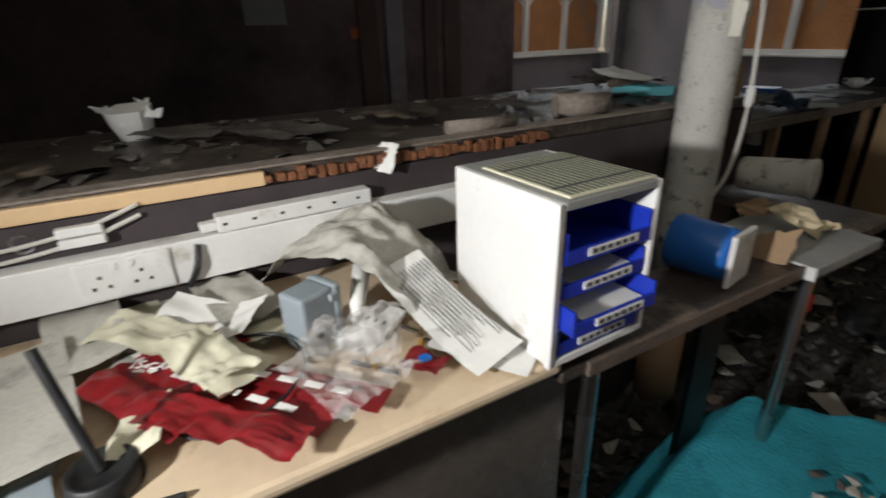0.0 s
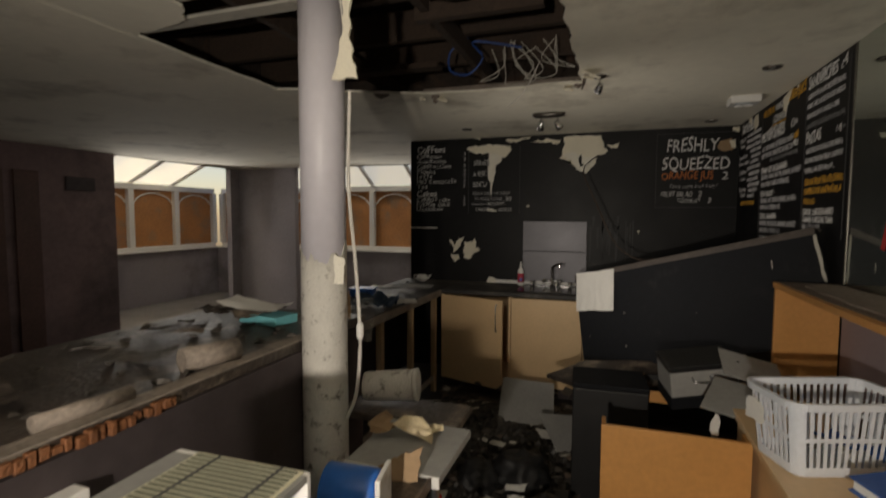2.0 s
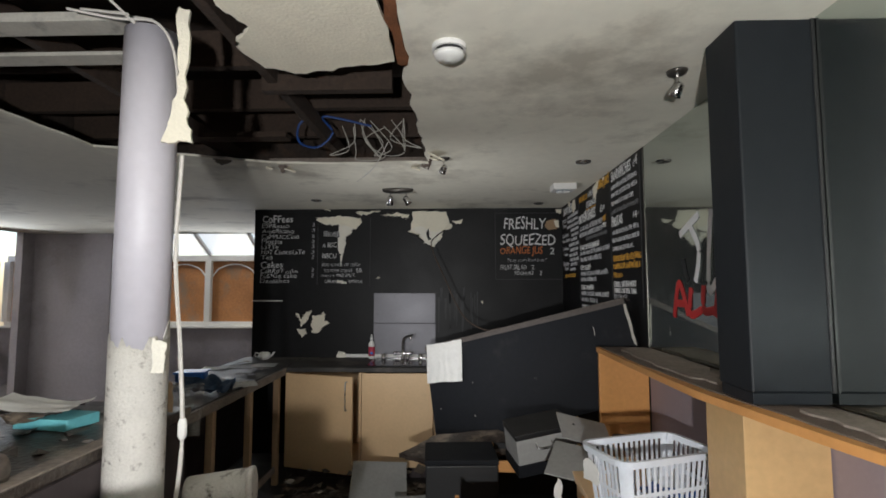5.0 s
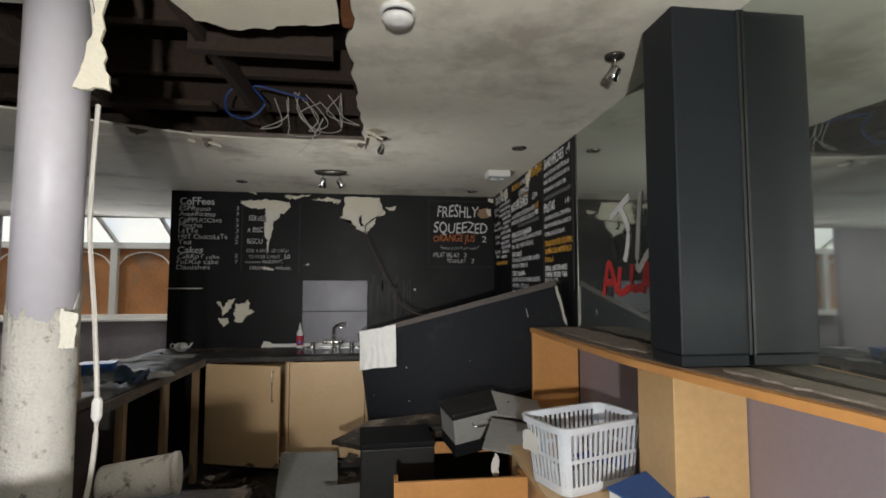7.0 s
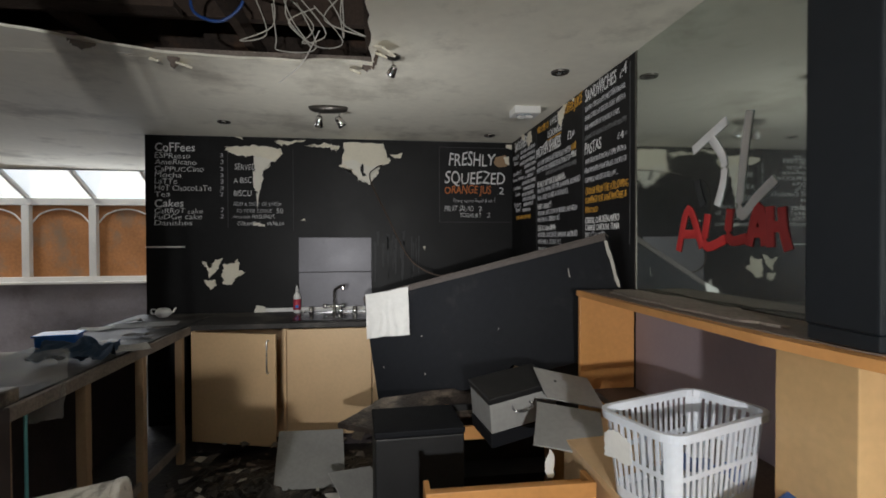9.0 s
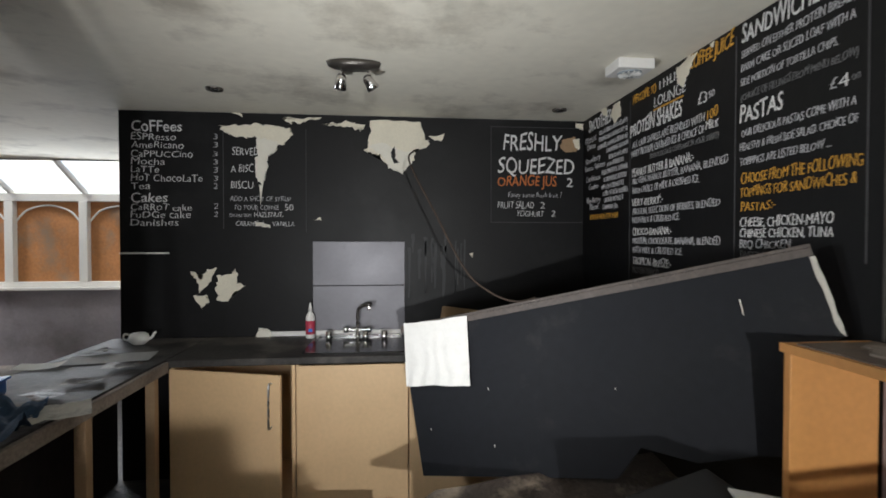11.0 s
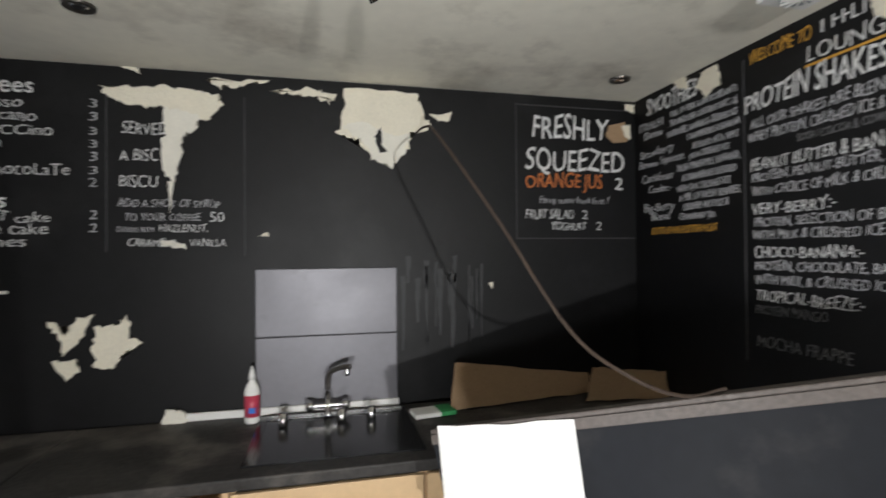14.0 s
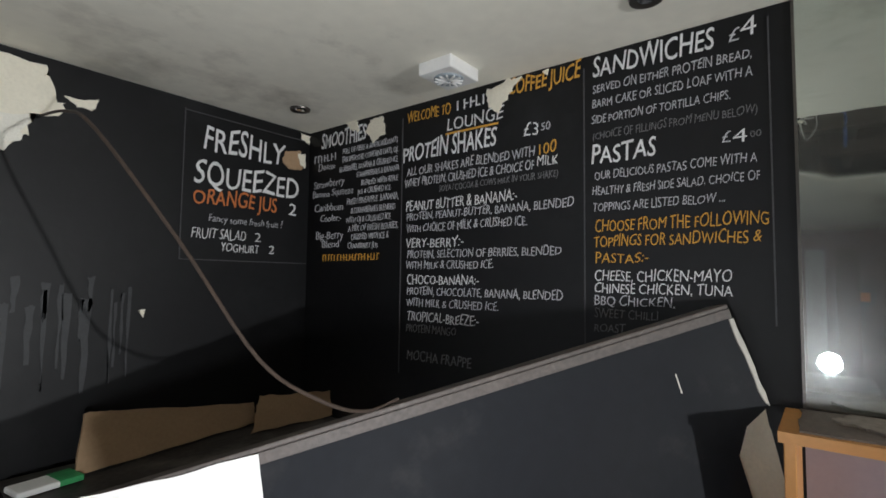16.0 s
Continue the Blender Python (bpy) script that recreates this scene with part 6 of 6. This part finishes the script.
for k in range(17):
    x = 0.0 + (BW - 0.012) * k / 16
    wide = 0.03 if k in (0, 16) else 0.011
    x = min(x, BW - wide)
    for y in (0.0005, BD - 0.0035):
        bpart("slat", box((x, y, 0.03), (x + wide, y + 0.003, BH - 0.022)))
for k in range(11):
    y = (BD - 0.012) * k / 10
    wide = 0.03 if k in (0, 10) else 0.011
    y = min(y, BD - wide)
    for x in (0.0005, BW - 0.0035):
        bpart("slat", box((x, y, 0.03), (x + 0.003, y + wide, BH - 0.022)))
o = part("torn_label", ragged([(0, 0), (0.09, 0.0), (0.085, 0.06), (0.03, 0.075), (0, 0.06)], 0.002, 0.004, 4), M_PAPER, ob, "torn white paper label")
o.matrix_local = pose(-0.0145, 0.20, 0.12, 90, 0, -90)
for k, (x, y, mt) in enumerate(((0.26, 0.16, M_BLUEFOLD), (0.15, 0.15, M_GREYCARD), (0.30, 0.08, M_CUP))):
    o = thing("basket_cloth", "crumpled cloth lying in the white basket", "cloth", ob.matrix_world @ pose(x, y, 0.008, 0, 0, 20 * k))
    part("fabric", sheet(0.1, 0.09, 0.03, 0, 100 + k, 12, 22), mt, o, smooth=True)
for x, y in ((1.585, 1.70), (1.80, 1.62)):
    o = thing("paper_cup", "small white paper cup standing by the basket", "cup", pose(x, y, 0.826))
    part("cup", lathe([(0.019, 0), (0.024, 0.055), (0.026, 0.057), (0.022, 0.056), (0.017, 0.004)], 20), M_WHITE, o, smooth=True)
# ring binder and folders on the low cabinet
o = thing("blue_binder", "worn blue leatherette binder on a heap of books", "binder", pose(1.655, 1.42, 0.872, 5, -4, 24))
part("cover", box((-0.13, -0.10, 0.035), (0.13, 0.10, 0.042), 0.002), M_BLUEFOLD, o)
part("pages", box((-0.12, -0.095, 0.005), (0.125, 0.095, 0.034), 0.001), M_PAPER, o, "white page block")
part("cover", box((-0.13, -0.10, -0.002), (0.13, 0.10, 0.004), 0.002), M_BLUEFOLD, o)
for k, (z, a) in enumerate(((0.827, 35),)):
    o = thing("old_book", "closed brown book in the heap below the binder", "book", pose(1.655, 1.40, z, 0, 0, a))
    part("book_cover", box((-0.12, -0.085, 0), (0.12, 0.085, 0.03), 0.003), M_CARDB if k else M_EDGE, o)
    part("book_pages", box((-0.122, -0.08, 0.005), (0.115, 0.08, 0.025), 0.001), M_YELLOW, o)

# teal foam sheet over rubble
ob = thing("teal_sheet", "teal ribbed foam sheet slumped over floor rubble", "foam sheet")
bm = bmesh.new()
N = 36
grid = []
for i in range(N + 1):
    row = []
    for j in range(N + 1):
        u, v = i / N, j / N
        x = 0.20 + 0.62 * u
        y = 0.50 + (0.62 + 0.60 * u) * v
        ridge = 0.40 - 0.07 * u - 0.9 * max(0, 0.20 - u) - 0.20 * (1 - v) - 0.12 * abs(u - 0.25) * (1 - v) - 0.16 * max(0, u - 0.55)
        z = max(0.10, ridge) + 0.035 * noise.noise(Vector((x * 5, y * 5, 0))) + 0.010 * noise.noise(Vector((x * 22, y * 22, 3)))
        row.append(bm.verts.new((x, y, z)))
    grid.append(row)
for i in range(N):
    for j in range(N):
        bm.faces.new((grid[i][j], grid[i + 1][j], grid[i + 1][j + 1], grid[i][j + 1]))
bmesh.ops.solidify(bm, geom=bm.faces[:], thickness=0.006)
part("foam", bm, M_TEAL, ob, smooth=True)


rnd = random.Random(31)
for mt, lb, count in ((M_NEWS, "pale plaster crumbs heaped over the teal sheet", 150), (M_FOAM, "cream foam crumbs heaped over the teal sheet", 70), (M_DEBRIS, "dark wet crumbs heaped over the teal sheet", 170)):
    heap = bmesh.new()
    for k in range(count):
        x, y = rnd.uniform(0.50, 0.98), rnd.uniform(0.72, 1.62)
        if x < 0.64 - 0.3 * (y - 0.9):
            continue
        z = 0.30 - 0.25 * max(0, x - 0.62) if y < 1.25 else 0.20
        b2 = bmesh.new()
        shard(b2, x, y, z + rnd.uniform(-0.01, 0.02), rnd.uniform(0.006, 0.026), rnd, 0.6)
        me = bpy.data.meshes.new("tmp")
        b2.to_mesh(me)
        b2.free()
        heap.from_mesh(me)
        bpy.data.meshes.remove(me)
    tagged(part("sheet_rubble", heap, mt), lb, "rubble", kind="stuff")
o = thing("red_clip", "small red plastic clip on the table leg", "clip", pose(0.41, 1.19, 0.74))
part("clip", box((-0.012, 0.0, 0), (0.012, 0.02, 0.05), 0.004), M_RED, o)
o = thing("tub_cover", "round peach tub cover with a red smear under the bench", "tub cover", pose(0.27, -0.10, 0.62, 0, 70, 0))
part("lid_disc", lathe([(0.085, 0), (0.09, 0.004), (0.088, 0.014), (0.0, 0.016)], 32), M_PEACH, o)
part("red_smear", ragged([(-0.05, 0.0), (-0.03, 0.03), (-0.02, -0.01), (-0.04, -0.03)], 0.001, 0.004, 2), M_RED, o).location = (0, 0, 0.0155)
for x, y, s in ((0.52, 1.62, 0.025), (0.60, 1.66, 0.03), (0.56, 1.72, 0.02)):
    bm = bmesh.new()
    shard(bm, 0, 0, 0, s, random.Random(int(x * 100)), 0.6)
    o = tagged(part("foam_crumb", bm, M_CHALKY if s < 0.026 else M_FOAM), "small yellow foam crumb in the floor rubble", "foam")
    o.location = (x, y, 0.13)


# rubble over the floor: a bumpy crust and loose shards
def crust(name, x0, x1, y0, y1, step, height, seed, material, label):
    bm = bmesh.new()
    nx, ny = int((x1 - x0) / step), int((y1 - y0) / step)
    rows = []
    for i in range(nx + 1):
        rows.append([])
        for j in range(ny + 1):
            x, y = x0 + (x1 - x0) * i / nx, y0 + (y1 - y0) * j / ny
            f = min(1, 5 * i / nx, 5 * (nx - i) / nx, 5 * j / ny, 5 * (ny - j) / ny)
            z = height * f * (0.6 + 0.7 * noise.noise(Vector((x * 3, y * 3, seed))) + 0.5 * abs(noise.noise(Vector((x * 11, y * 11, seed)))) + 0.25 * noise.noise(Vector((x * 31, y * 31, seed))))
            rows[-1].append(bm.verts.new((x, y, max(0.002, z))))
    for i in range(nx):
        for j in range(ny):
            bm.faces.new((rows[i][j], rows[i + 1][j], rows[i + 1][j + 1], rows[i][j + 1]))
    tagged(part(name, bm, material), label, "rubble", kind="stuff")


crust("floor_rubble", -0.55, 1.38, 0.45, 4.1, 0.022, 0.13, 3, M_FLOOR, "wet black rubble and rubbish covering the floor")
rnd = random.Random(77)
groups = {}
for k in range(900):
    x, y, s = rnd.uniform(-0.5, 1.36), rnd.uniform(0.5, 4.05), rnd.uniform(0.008, 0.05)
    b2 = bmesh.new()
    shard(b2, x, y, 0.05 + rnd.uniform(0, 0.09), s, rnd, 0.3)
    me = bpy.data.meshes.new("tmp")
    b2.to_mesh(me)
    b2.free()
    key = rnd.choice((0, 0, 0, 1, 2, 3))
    groups.setdefault(key, bmesh.new()).from_mesh(me)
    bpy.data.meshes.remove(me)
for key, mt, lb in ((0, M_DEBRIS, "wet grey plaster shards on the floor"), (1, M_EDGE, "brown splinters and card scraps on the floor"), (2, M_NEWS, "pale paper and plaster scraps on the floor"), (3, M_RUBBER, "black plastic fragments on the floor")):
    tagged(part("loose_shards", groups[key], mt), lb, "rubble", kind="stuff")
for k in range(26):
    x, y = rnd.uniform(-0.4, 1.3), rnd.uniform(0.9, 4.0)
    loose_sheet("floor_paper", pose(x, y, 0.10 + rnd.uniform(0, 0.05), rnd.uniform(-20, 20), rnd.uniform(-20, 20), rnd.uniform(0, 180)), rnd.uniform(0.06, 0.16), rnd.uniform(0.05, 0.12), (M_NEWS, M_PAPER, M_DEBRIS)[k % 3], "dirty paper scrap lying in the floor rubble", crumple=0.014, seed=200 + k, n=8)
for k, (x, y, s) in enumerate(((0.42, 2.6, 0.16), (0.62, 2.2, 0.15), (0.2, 2.5, 0.13))):
    o = thing("bin_bag", "black plastic bin bag slumped in the rubble", "bag", pose(x, y, 0.05))
    bm = bmesh.new()
    bmesh.ops.create_icosphere(bm, subdivisions=4, radius=s)
    for v in bm.verts:
        n3 = v.co.normalized()
        v.co *= 1 + 0.25 * noise.noise(n3 * 3 + Vector((k * 5, 0, 0))) + 0.10 * abs(noise.noise(n3 * 9)) 
        v.co.z = max(0, v.co.z * 0.8 + s * 0.5)
    part("bag", bm, M_RUBBER, o, smooth=True)
